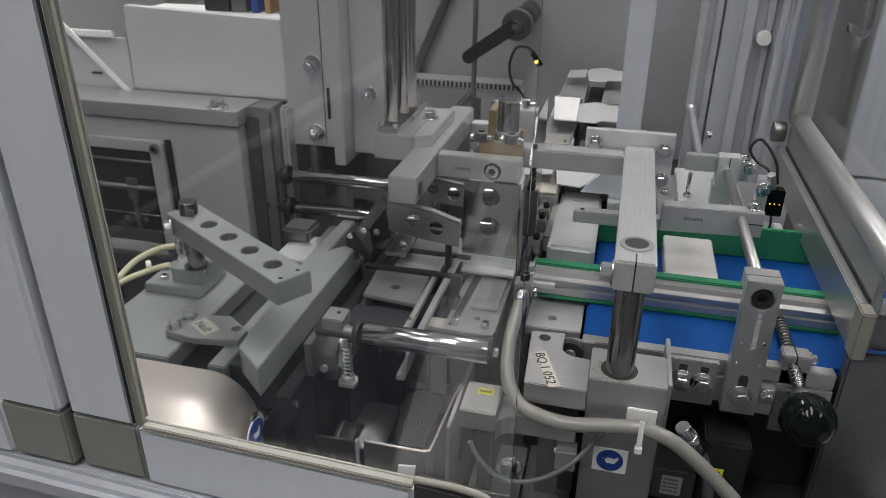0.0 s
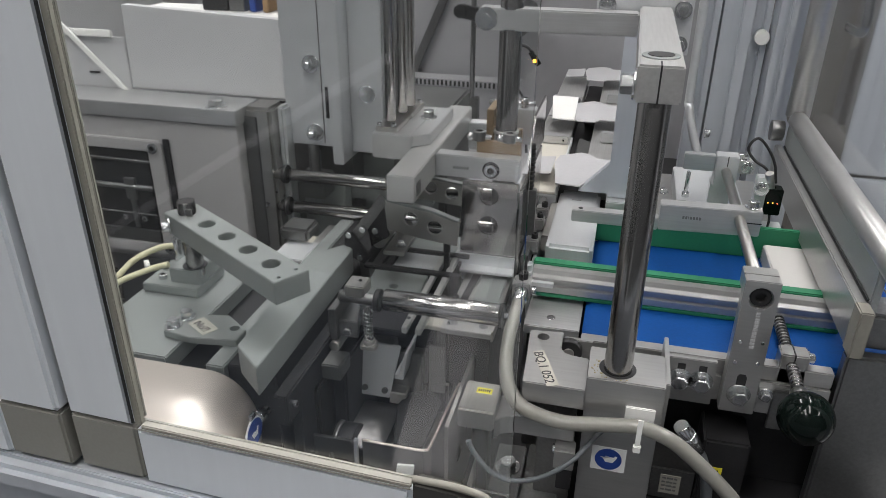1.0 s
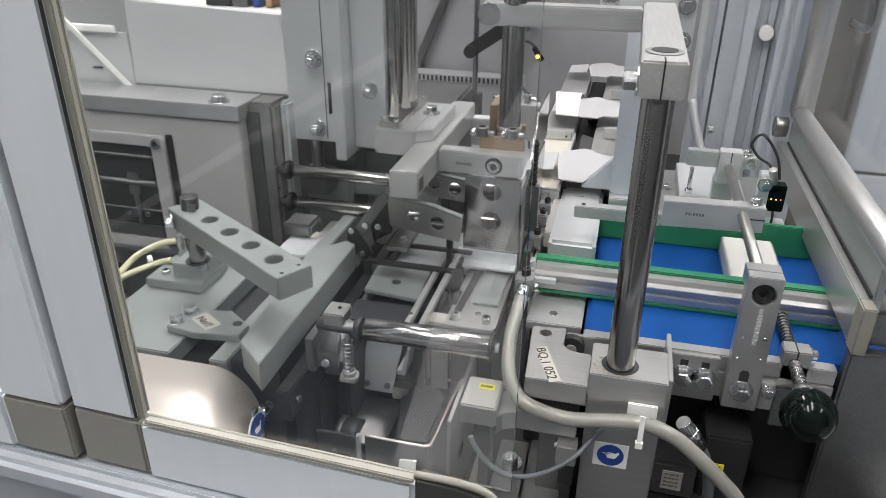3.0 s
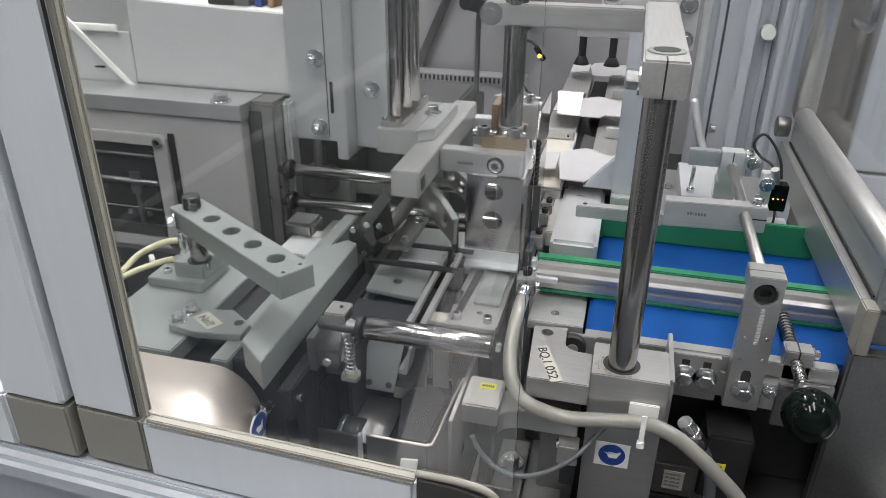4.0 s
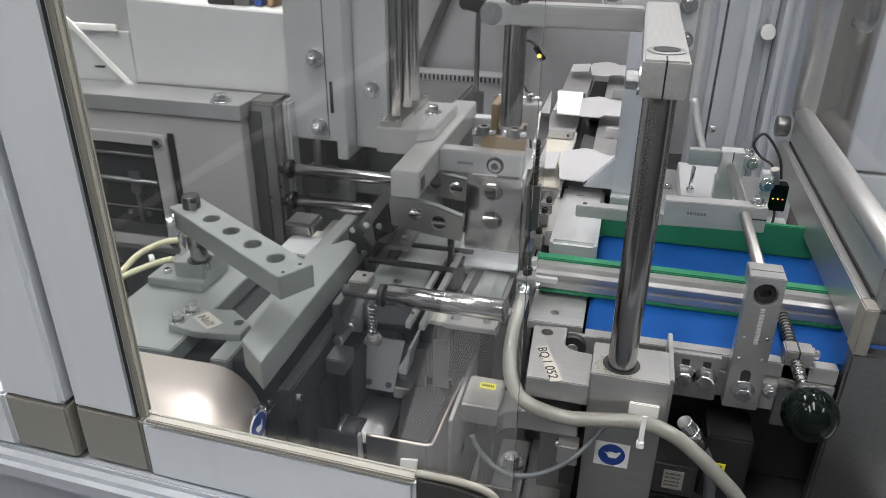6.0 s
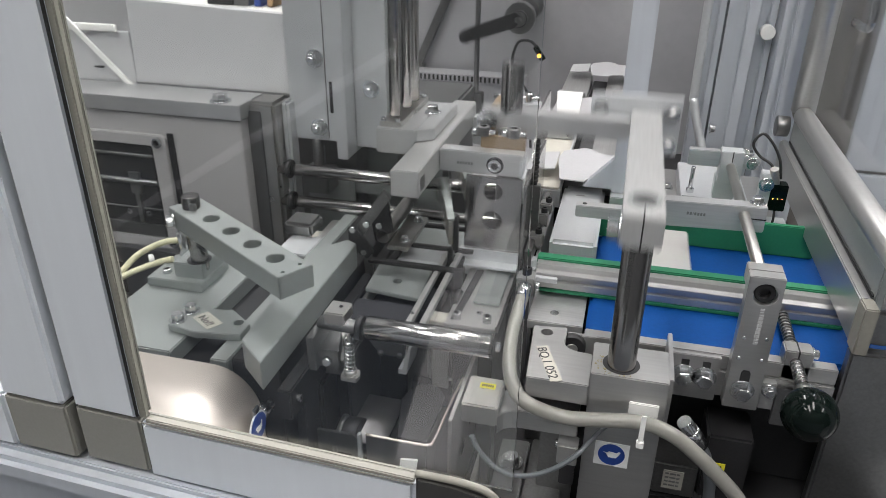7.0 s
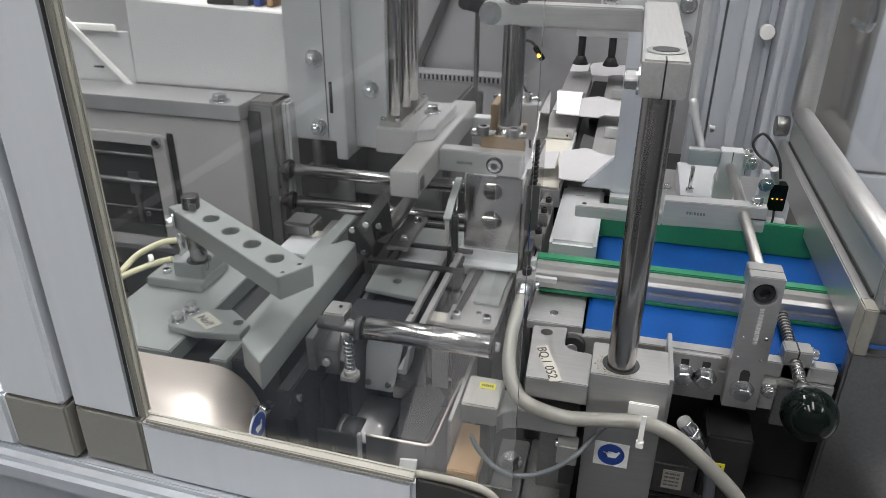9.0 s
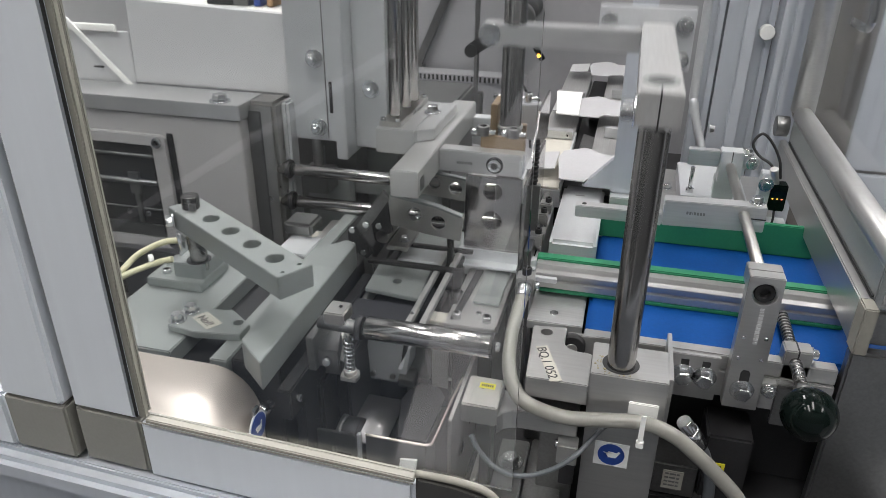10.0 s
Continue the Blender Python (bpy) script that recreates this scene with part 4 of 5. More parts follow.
for f in sheet.data.polygons:
    f.use_smooth = abs(f.normal.y) < 0.5 and len(f.vertices) == 4
tag = thing("hanging_sign", (-0.232, 0.364, 0.99), "small blue round sign on the sheet's edge", "sign")
part("plate", rod((-0.2330, 0.3640, 0.998), (-0.2320, 0.3640, 0.998), 0.0118), WHITE, tag)
part("disc", rod((-0.2320, 0.3640, 0.998), (-0.2315, 0.3640, 0.998), 0.0106), SIGN, tag, "blue disc")
part("mark", prism([(-0.0050, 0.0010), (-0.0030, -0.0035), (0.0030, -0.0035), (0.0048, 0.0030), (0.0036, 0.0034), (0.0020, 0.0005), (-0.0030, 0.0018)], (-0.2314, 0.3640, 0.998), (0, 1, 0), (0, 0, 1), 0.0002), WHITE, tag)
part("clip", box(-0.2338, -0.2312, 0.3605, 0.3675, 1.0098, 1.0145, 0.0006), ZINC, tag)
tag.location = (-0.2272, 0.362, 0.9945)

# ---- middle: fixed beams ----
bm_y = thing("fixed_long_beam", (-0.17, 0.64, 1.118), "pale aluminium beam carried by three rods", "beam")
part("beam", box(-0.181, -0.157, 0.533, 0.76, 1.1175, 1.141, 0.001), ALU_Y, bm_y)
part("notch", box(-0.1572, -0.1566, 0.540, 0.552, 1.1215, 1.133, 0), GREY, bm_y)
part("seat_block", box(-0.219, -0.1816, 0.607, 0.708, 1.1280, 1.1517, 0.0010), ALU_X, bm_y)
part("seat_flange", prism([(-0.1814, 0.607), (-0.180, 0.607), (-0.166, 0.618), (-0.166, 0.708), (-0.1814, 0.708)], (0, 0, 1.1412), (1, 0, 0), (0, 1, 0), 0.0105, bev=0.0008), ALU_X, bm_y)
part("seat_plate", box(-0.2165, -0.196, 0.611, 0.706, 1.1518, 1.1568, 0.0006), STEEL, bm_y)
for x, y in ((-0.2085, 0.633), (-0.2065, 0.664), (-0.2065, 0.690)):
    part("rod", rod((x, y, 1.157), (x, y, 1.8), 0.0050), CHROME, bm_y)
for x, y in ((-0.2135, 0.6145), (-0.200, 0.6145), (-0.200, 0.702)):
    cap_screw(bm_y, (x, y, 1.1568), (0, 0, 1), 0.005, 0.003)
bolt(bm_y, (-0.181, 0.668, 1.1518), (0, 0, 1), 0.010)
part("rear_bar", box(-0.1565, -0.118, 0.742, 0.758, 1.098, 1.128, 0.001), ALU, bm_y)
part("hanger", box(-0.255, -0.1815, 0.722, 0.738, 1.105, 1.124, 0.001), ALU, bm_y)
part("stay", prism([(-0.236, 1.106), (-0.226, 1.106), (-0.236, 1.036), (-0.246, 1.036)], (0, 0.741, 0), (1, 0, 0), (0, 0, 1), 0.004), GREY, bm_y)
bm_x = thing("fixed_cross_beam", (-0.12, 0.607, 1.119), "stamped aluminium cross beam with a bronze strip", "beam")
beam = part("beam", box(-0.1565, -0.081, 0.600, 0.615, 1.119, 1.1395, 0.001), ALU_X, bm_x)
part("step", box(-0.0835, -0.0808, 0.5985, 0.6152, 1.1188, 1.1350, 0.0004), ALU, bm_x)
part("strip", box(-0.122, -0.082, 0.6155, 0.622, 1.128, 1.1495, 0.0005), BRONZE, bm_x, "bronze coloured strip")
part("counterbore", rod((-0.1055, 0.5998, 1.1285), (-0.1055, 0.6003, 1.1285), 0.0078), DARK, bm_x)
cap_screw(bm_x, (-0.1055, 0.5998, 1.1285), (0, -1, 0), 0.0118, 0.003)
bars(beam, (-0.140, 0.5998, 1.127), (1, 0, 0), (0, 0, 1), (0.0018, 0.0018, 0.0018, 0.0018, 0.0018, 0.0018), 0.0026, STAMP, 0.0007)
for x in (-0.1205, -0.093):
    cap_screw(bm_x, (x, 0.6190, 1.1497), (0, 0, 1), 0.0120, 0.0085, GREY)
    part("thumb_bolt", rod((x - 0.011, 0.6195, 1.152), (x + 0.011, 0.6195, 1.152), 0.0028, seg=14), ZINC, bm_x)
    part("nut", rod((x - 0.010, 0.6195, 1.152), (x - 0.006, 0.6195, 1.152), 0.0042, seg=6), ZINC, bm_x)
bush = thing("post_bushing", (-0.104, 0.65, 1.06), "bronze bushing block round the rear post", "bushing")
part("cheek", box(-0.121, -0.1145, 0.655, 0.690, 1.135, 1.168, 0.0006), BRONZE, bush)
part("front_cheek", box(-0.121, -0.087, 0.6575, 0.664, 1.125, 1.150, 0.0006), BRONZE, bush)
part("ring", rod((-0.1005, 0.646, 1.150), (-0.1005, 0.646, 1.153), 0.0118), STEEL, bush)
part("sleeve", rod((-0.1005, 0.646, 1.06), (-0.1005, 0.646, 1.150), 0.0112), GREY, bush)
for x, y in ((-0.116, 0.70), (-0.092, 0.70)):
    part("thumb_bolt", rod((x - 0.011, y, 1.164), (x + 0.011, y, 1.164), 0.0026, seg=14), ZINC, bush)
    cap_screw(bush, (x, y, 1.160), (0, 0, 1), 0.009, 0.010)
part("carrier", box(-0.124, -0.080, 0.692, 0.708, 1.125, 1.160, 0.0008), ALU, bush)
chute = thing("steel_chute", (-0.105, 0.6, 1.02), "polished steel chute with two round holes", "chute")
part("front_wall", prism([(-0.131, 1.044), (-0.079, 1.044), (-0.080, 1.1185), (-0.130, 1.1185)], (0, 0.5985, 0), (1, 0, 0), (0, 0, 1), 0.003, [(-0.1055, 1.1050, 0.0088), (-0.1055, 1.0765, 0.0094)]), MIRROR, chute)
part("lower_wall", prism([(-0.132, 1.020), (-0.079, 1.020), (-0.079, 1.047), (-0.132, 1.047)], (0, 0.5945, 0), (1, 0, 0), (0, 0, 1), 0.002), ALU, chute)
part("lip", box(-0.132, -0.079, 0.581, 0.5940, 1.0335, 1.0362, 0.0005), ALU, chute, "polished steel lip")
part("side_wall", box(-0.0785, -0.0755, 0.5985, 0.735, 1.015, 1.112, 0.0004), MIRROR, chute)
part("upper_sheet", prism([(0.625, 1.128), (0.735, 1.118), (0.735, 1.165), (0.655, 1.165)], (-0.0765, 0, 0), (0, 1, 0), (0, 0, 1), 0.002), MIRROR, chute)
part("side_rail", box(-0.0745, -0.068, 0.60, 0.75, 1.030, 1.048, 0.0008), GREY, chute)
for y, z in ((0.625, 1.040), (0.665, 1.045), (0.705, 1.04)):
    part("clip", box(-0.0745, -0.062, y, y + 0.014, z, z + 0.012, 0.0012), MALU, chute)
    cap_screw(chute, (-0.066, y + 0.007, z + 0.012), (0, 0, 1), 0.0065, 0.005, DARK)

spiral = thing("corrugated_sleeve", (-0.0862, 0.640, 1.098), "dark corrugated sleeve beside the chute", "sleeve")
for k in range(9):
    z = 1.101 + 0.0045 * k
    part("ring", rod((-0.0740, 0.640, z), (-0.0740, 0.640, z + 0.0030), 0.0034, seg=14, bev=0.0008), CAP, spiral)
part("core", rod((-0.0740, 0.640, 1.098), (-0.0740, 0.640, 1.143), 0.0026), DARK, spiral)
part("foot", box(-0.0750, -0.0680, 0.636, 0.644, 1.048, 1.0985, 0.0006), GREY, spiral)

# hinged flaps with round holes
flap = thing("front_swing_flap", (-0.1365, 0.5605, 1.07), "steel swing flap with two round holes", "flap", "swing flaps")
part("leaf", prism([(-0.192, 1.106), (-0.150, 1.100), (-0.1365, 1.096), (-0.124, 1.0925), (-0.126, 1.070), (-0.160, 1.074), (-0.190, 1.079)], (0, 0.562, 0), (1, 0, 0), (0, 0, 1), 0.0035, [(-0.168, 1.0915, 0.0066), (-0.1465, 1.0855, 0.0068)], bev=0.0003), STEEL, flap)
part("top_edge", prism([(-0.190, 1.1065), (-0.150, 1.1005), (-0.125, 1.0930), (-0.125, 1.0950), (-0.150, 1.1028), (-0.190, 1.1088)], (0, 0.5635, 0), (1, 0, 0), (0, 0, 1), 0.0065, bev=0.0003), DULL, flap)
part("pivot", rod((-0.1365, 0.5655, 1.060), (-0.1365, 0.5655, 1.094), 0.0032), DARK, flap)
rear = thing("rear_swing_flap", (-0.1390, 0.6405, 1.07), "steel swing flap with two round holes", "flap", "swing flaps")
part("leaf", prism([(-0.182, 1.101), (-0.139, 1.0955), (-0.138, 1.074), (-0.188, 1.078)], (0, 0.642, 0), (1, 0, 0), (0, 0, 1), 0.0035, [(-0.1715, 1.0905, 0.0066), (-0.150, 1.0865, 0.0066)], bev=0.0003), STEEL, rear)
part("top_edge", prism([(-0.182, 1.1013), (-0.139, 1.0958), (-0.139, 1.0978), (-0.182, 1.1033)], (0, 0.6435, 0), (1, 0, 0), (0, 0, 1), 0.006, bev=0.0003), DULL, rear)
part("pivot", rod((-0.1390, 0.6455, 1.060), (-0.1390, 0.6455, 1.096), 0.0032), DARK, rear)
pin = thing("flap_stand", (-0.137, 0.60, 0.885), "dark stand that carries the swing flaps", "stand")
part("post", box(-0.1390, -0.1340, 0.5630, 0.5680, 0.885, 1.0598, 0.0006), DARK, pin)
part("post", box(-0.1415, -0.1365, 0.6430, 0.6480, 0.885, 1.0598, 0.0006), DARK, pin)

# hinge cheek and frames at the wedge plate's end
cheek = thing("hinge_cheek", (-0.21, 0.56, 0.885), "dark steel hinge cheek with round-head bolts", "hinge")
part("upper_arm", prism([(-0.228, 1.066), (-0.196, 1.112), (-0.190, 1.104), (-0.219, 1.062)], (0, 0.561, 0), (1, 0, 0), (0, 0, 1), 0.004, bev=0.0005), GREY, cheek)
part("link", prism([(-0.2295, 1.074), (-0.2225, 1.0745), (-0.2050, 1.052), (-0.2120, 1.044), (-0.2295, 1.052)], (0, 0.5565, 0), (1, 0, 0), (0, 0, 1), 0.003, bev=0.0005), DARK, cheek)
part("leg", prism([(-0.218, 1.052), (-0.210, 1.054), (-0.2075, 1.010), (-0.215, 1.008)], (0, 0.561, 0), (1, 0, 0), (0, 0, 1), 0.004, bev=0.0005), GREY, cheek)
part("inner_arm", prism([(-0.212, 1.088), (-0.194, 1.102), (-0.190, 1.070), (-0.207, 1.058)], (0, 0.566, 0), (1, 0, 0), (0, 0, 1), 0.004, bev=0.0005), DARK, cheek)
part("foot", box(-0.2195, -0.205, 0.557, 0.566, 0.885, 1.0095, 0.0006), DARK, cheek)
for x, z in ((-0.2255, 1.071), (-0.2255, 1.0565), (-0.2155, 1.0495), (-0.212, 1.078), (-0.200, 1.078), (-0.212, 1.015)):
    bolt(cheek, (x, 0.557, z), (0, -1, 0), 0.0058, washer=False)
part("pivot_tube", rod((-0.200, 0.562, 1.064), (-0.200, 0.655, 1.064), 0.0068), STEEL, cheek)
part("lug", box(-0.198, -0.178, 0.568, 0.64, 1.048, 1.0525, 0.0008), STEEL, cheek)
bolt(cheek, (-0.185, 0.582, 1.0525), (0, 0, 1), 0.0060)
bolt(cheek, (-0.185, 0.628, 1.0525), (0, 0, 1), 0.0060)
fr = thing("dark_carrier_frame", (-0.16, 0.56, 0.885), "dark flat carrier frame over pale slats", "frame")
for x0, x1, y0, y1 in ((-0.208, -0.120, 0.544, 0.5505), (-0.190, -0.120, 0.584, 0.589), (-0.1905, -0.184, 0.551, 0.635), (-0.190, -0.120, 0.630, 0.636)):
    part("strip", box(x0, x1, y0, y1, 1.045, 1.0485, 0.0006), DARK, fr)
part("leg", box(-0.1895, -0.185, 0.60, 0.605, 0.885, 1.045, 0.0004), DARK, fr)
part("leg", box(-0.126, -0.121, 0.60, 0.605, 0.885, 1.045, 0.0004), DARK, fr)
slats = thing("pale_slide_plates", (-0.16, 0.54, 0.885), "pale slide plates and two slim rails below the flaps", "slide plates")
part("plate", prism([(-0.202, 0.519), (-0.151, 0.513), (-0.154, 0.566), (-0.205, 0.568)], (0, 0, 1.030), (1, 0, 0), (0, 1, 0), 0.004, [(-0.1781, 0.5375, 0.0042)], bev=0.0006), DULL, slats)
part("plate", box(-0.189, -0.143, 0.569, 0.598, 1.036, 1.040, 0.0006), ALU, slats, "cream-lit plate between dark strips")
part("plate", box(-0.1415, -0.1235, 0.499, 0.515, 1.019, 1.023, 0.0006), PAPER, slats, "cream plastic plate")
part("dark_plate", box(-0.206, -0.149, 0.478, 0.512, 1.022, 1.0275, 0.0008), INK, slats, "dark blue-black plate")
part("slim_rail", box(-0.1462, -0.1420, 0.457, 0.60, 1.040, 1.046, 0.0006), ALU_Y, slats)
part("slim_rail", box(-0.1352, -0.1305, 0.457, 0.60, 1.040, 1.046, 0.0006), ALU_Y, slats)
part("rail_screw", rod((-0.144, 0.470, 1.046), (-0.144, 0.470, 1.0475), 0.0016, seg=12), ZINC, slats)
part("support", box(-0.198, -0.135, 0.52, 0.56, 0.885, 1.019, 0.001), DARK, slats)
part("rail_bearer", box(-0.150, -0.128, 0.58, 0.59, 0.885, 1.040, 0.0006), DARK, slats)
part("oval_link", rod((-0.1235, 0.535, 1.022), (-0.1195, 0.535, 1.022), 0.012, seg=24), DARK, slats)
bed = thing("forming_bed", (-0.10, 0.55, 0.885), "polished forming bed with two socket screws", "bed")
part("bed", box(-0.1235, -0.081, 0.492, 0.598, 1.022, 1.027, 0.0006), MALU, bed)
part("groove", prism([(-0.120, 0.499), (-0.1140, 0.4995), (-0.1095, 0.590), (-0.1165, 0.590)], (0, 0, 1.0269), (1, 0, 0), (0, 1, 0), 0.0005), DARK, bed)
part("raised_plate", box(-0.107, -0.084, 0.528, 0.590, 1.0272, 1.0300, 0.0006), DULL, bed)
part("side_lip", box(-0.0812, -0.0795, 0.492, 0.598, 1.020, 1.0300, 0.0004), STEEL, bed)
part("stand", box(-0.120, -0.085, 0.51, 0.58, 0.885, 1.022, 0.001), DARK, bed)
for x, y in ((-0.1150, 0.5023), (-0.0895, 0.5026)):
    cap_screw(bed, (x, y, 1.0272), (0, 0, 1), 0.0075, 0.006)
part("countersunk_screw", rod((-0.0985, 0.515, 1.0270), (-0.0985, 0.515, 1.0275), 0.0028, seg=16), ZINC, bed)

# roller that sweeps to and fro
roll = thing("sweep_roller", (-0.13, 0.42, 1.062), "chromed sweep roller on a sliding carrier", "roller")
part("roller", rod((-0.1625, 0.418, 1.0625), (-0.0705, 0.418, 1.0625), 0.0086, seg=36), CHROME_X, roll)
part("end_disc", rod((-0.0705, 0.418, 1.0625), (-0.0680, 0.418, 1.0625), 0.0098), DARK, roll)
bolt(roll, (-0.0680, 0.418, 1.0625), (1, 0, 0), 0.006, washer=False)
part("journal", rod((-0.200, 0.418, 1.061), (-0.165, 0.418, 1.061), 0.0050), GREY, roll)
part("collar", rod((-0.170, 0.418, 1.061), (-0.1655, 0.418, 1.061), 0.0092), DARK, roll)
part("carrier", box(-0.194, -0.178, 0.4125, 0.431, 1.0635, 1.0735, 0.001), STEEL, roll)
part("screw", rod((-0.184, 0.423, 1.0735), (-0.184, 0.423, 1.0745), 0.0015, seg=12), DARK, roll)
coil = [(-0.1735 + 0.0034 * math.cos(0.9 * i), 0.4085 + 0.0034 * math.sin(0.9 * i), 1.057 - 0.00048 * i) for i in range(58)]
part("spring", pipe(coil, 0.0007, seg=6, steps=2), ZINC, roll, "coiled steel spring")
part("spring_cup", rod((-0.1735, 0.4085, 1.0255), (-0.1735, 0.4085, 1.0300), 0.0050), STEEL, roll)
part("spring_rod", rod((-0.1735, 0.4085, 1.026), (-0.1735, 0.4085, 1.060), 0.0015), GREY, roll)
part("carrier_block", prism([(-0.212, 0.434), (-0.190, 0.435), (-0.1815, 0.4065), (-0.2065, 0.4065)], (0, 0, 1.030), (1, 0, 0), (0, 1, 0), 0.015, bev=0.0008), GREY, roll, "grey steel carrier block")
part("block_pin", rod((-0.190, 0.4065, 1.0365), (-0.190, 0.4025, 1.0365), 0.0035, seg=18), ZINC, roll)
part("spring_foot", prism([(-0.0060, 0), (0.0060, 0), (0.0072, 0.006), (0.0050, 0.012), (-0.0050, 0.012), (-0.0072, 0.006)], (-0.1735, 0.4030, 1.022), (1, 0, 0), (0, 1, 0), 0.004, bev=0.0005), STEEL, roll)
part("side_leg", prism([(0.400, 1.058), (0.436, 1.058), (0.436, 1.04), (0.425, 1.028), (0.402, 1.028)], (-0.2035, 0, 0), (0, 1, 0), (0, 0, 1), 0.006, bev=0.0006), GREY, roll)
slide = thing("slide_bar", (-0.195, 0.45, 0.885), "dark bar on which the roller carrier slides", "bar")
part("bar", rod((-0.2005, 0.450, 1.0225), (-0.2005, 0.58, 1.0225), 0.0045), STEEL, slide)
part("stand", box(-0.2045, -0.1965, 0.535, 0.545, 0.885, 1.02, 0.0006), DARK, slide)

# ---- in the pit ----
grip = thing("swinging_gripper", (-0.177, 0.485, 1.005), "bright steel gripper plate with two round-head screws", "gripper")
part("plate", tilt(prism([(-0.1993, 0.957), (-0.1653, 0.957), (-0.1567, 1.0064), (-0.1877, 1.0064)], (0, 0.481, 0), (1, 0, 0), (0, 0, 1), 0.003, bev=0.0004), (-0.18, 0.481, 0.958), "X", -10), ALU, grip)
part("side_plate", box(-0.1645, -0.1400, 0.490, 0.496, 0.9490, 0.9985, 0.0006), GREY, grip)
for x in (-0.187, -0.169):
    part("screw", rod((x, 0.481, 0.9640), (x, 0.4765, 0.9655), 0.0027, seg=16), GREY, grip)
part("jaw", box(-0.165, -0.150, 0.478, 0.50, 0.952, 0.964, 0.001), STEEL, grip)
part("arm", box(-0.186, -0.166, 0.492, 0.51, 0.96, 1.000, 0.001), GREY, grip)
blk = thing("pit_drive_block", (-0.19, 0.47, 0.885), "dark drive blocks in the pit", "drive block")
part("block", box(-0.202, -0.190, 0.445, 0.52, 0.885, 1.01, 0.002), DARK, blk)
part("lug", box(-0.204, -0.188, 0.430, 0.452, 1.005, 1.019, 0.001), GREY, blk)
part("rear_block", box(-0.162, -0.142, 0.51, 0.55, 0.885, 0.985, 0.001), GREY, blk)
part("pale_bracket", prism([(-0.157, 0.985), (-0.150, 0.985), (-0.146, 1.012), (-0.148, 1.012), (-0.153, 0.990), (-0.157, 0.990)], (0, 0.50, 0), (1, 0, 0), (0, 0, 1), 0.03, bev=0.0004), ALU, blk)
part("pale_bracket", box(-0.132, -0.118, 0.486, 0.489, 0.965, 1.012, 0.0006), GREY, blk)
tray = thing("steel_tray", (-0.14, 0.48, 0.885), "open grey steel tray with bright rolled edges", "tray")
part("right_wall", prism([(0.4265, 0.886), (0.545, 0.886), (0.545, 0.960), (0.4265, 0.960)], (-0.1145, 0, 0), (0, 1, 0), (0, 0, 1), 0.0015), TRAYM, tray)
part("front_wall", prism([(-0.168, 0.886), (-0.119, 0.886), (-0.119, 0.960), (-0.168, 0.960)], (0, 0.4195, 0), (1, 0, 0), (0, 0, 1), 0.0015), TRAYM, tray)
part("corner_wall", prism([(0, 0), (0.0084, 0), (0.0084, 0.074), (0, 0.074)], (-0.119, 0.4190, 0.886), (0.0053, 0.0065, 0), (0, 0, 1), 0.0015), TRAYM, tray)
part("rim", pipe([(-0.168, 0.4187, 0.9605), (-0.125, 0.4187, 0.9605), (-0.1175, 0.4200, 0.9605), (-0.1142, 0.4270, 0.9605), (-0.1120, 0.48, 0.9605), (-0.1080, 0.545, 0.9605)], 0.0011, seg=8), SHEET, tray, "bright steel rim")
part("floor_sheet", box(-0.160, -0.1165, 0.4215, 0.545, 0.930, 0.932, 0.0003), STEEL, tray)
part("rounded_plate", prism([(-0.1550, 0.470), (-0.1515, 0.4850), (-0.1450, 0.4945), (-0.1350, 0.4965), (-0.1262, 0.4930), (-0.1190, 0.4820), (-0.1205, 0.4250), (-0.1440, 0.4235)], (0, 0, 0.9560), (1, 0, 0), (0, 1, 0), 0.003, bev=0.0005), DARK, tray, "dark rounded plate")
part("bearer", box(-0.155, -0.120, 0.50, 0.51, 0.9325, 0.956, 0.0006), DARK, tray)
part("clear_tab", prism([(-0.140, 0.9320), (-0.126, 0.9320), (-0.124, 0.9490), (-0.138, 0.9470)], (0, 0.4150, 0), (1, 0, 0), (0, 0, 1), 0.0018, bev=0.0004), WHITE, tray, "small white tab")
scoop = thing("bent_sheet", (-0.178, 0.46, 0.885), "satin steel sheet bent over the pit's cross bar", "sheet")
bend = [(-0.192 + 0.018 * math.cos(a), 0.927 + 0.018 * math.sin(a)) for a in (math.pi / 2 + math.pi / 2 * i / 10 for i in range(11))]
bend_in = [(-0.192 + 0.0165 * math.cos(a), 0.927 + 0.0165 * math.sin(a)) for a in (math.pi / 2 + math.pi / 2 * i / 10 for i in range(11))]
scoop_sheet = part("sheet", prism([(-0.156, 0.945)] + bend + [(-0.210, 0.886), (-0.2085, 0.886)] + bend_in[::-1] + [(-0.156, 0.9435)], (0, 0.486, 0), (1, 0, 0), (0, 0, 1), 0.060), TRAYM, scoop)
for f in scoop_sheet.data.polygons:
    f.use_smooth = abs(f.normal.y) < 0.5 and len(f.vertices) == 4
part("carrier", box(-0.200, -0.160, 0.44, 0.47, 0.885, 0.9430, 0.001), DARK, scoop)
cheeks = thing("front_cheek_plates", (-0.19, 0.42, 0.885), "grey upright plates at the front of the pit", "plate")
part("left_cheek", prism([(-0.211, 0.886), (-0.176, 0.886), (-0.1755, 0.957), (-0.178, 0.9595), (-0.211, 0.9585)], (0, 0.4195, 0), (1, 0, 0), (0, 0, 1), 0.003, bev=0.0005), GREY, cheeks)
part("edge_strip", box(-0.1752, -0.1725, 0.4170, 0.4210, 0.886, 0.960, 0.0004), ALU, cheeks, "bright plate edge")
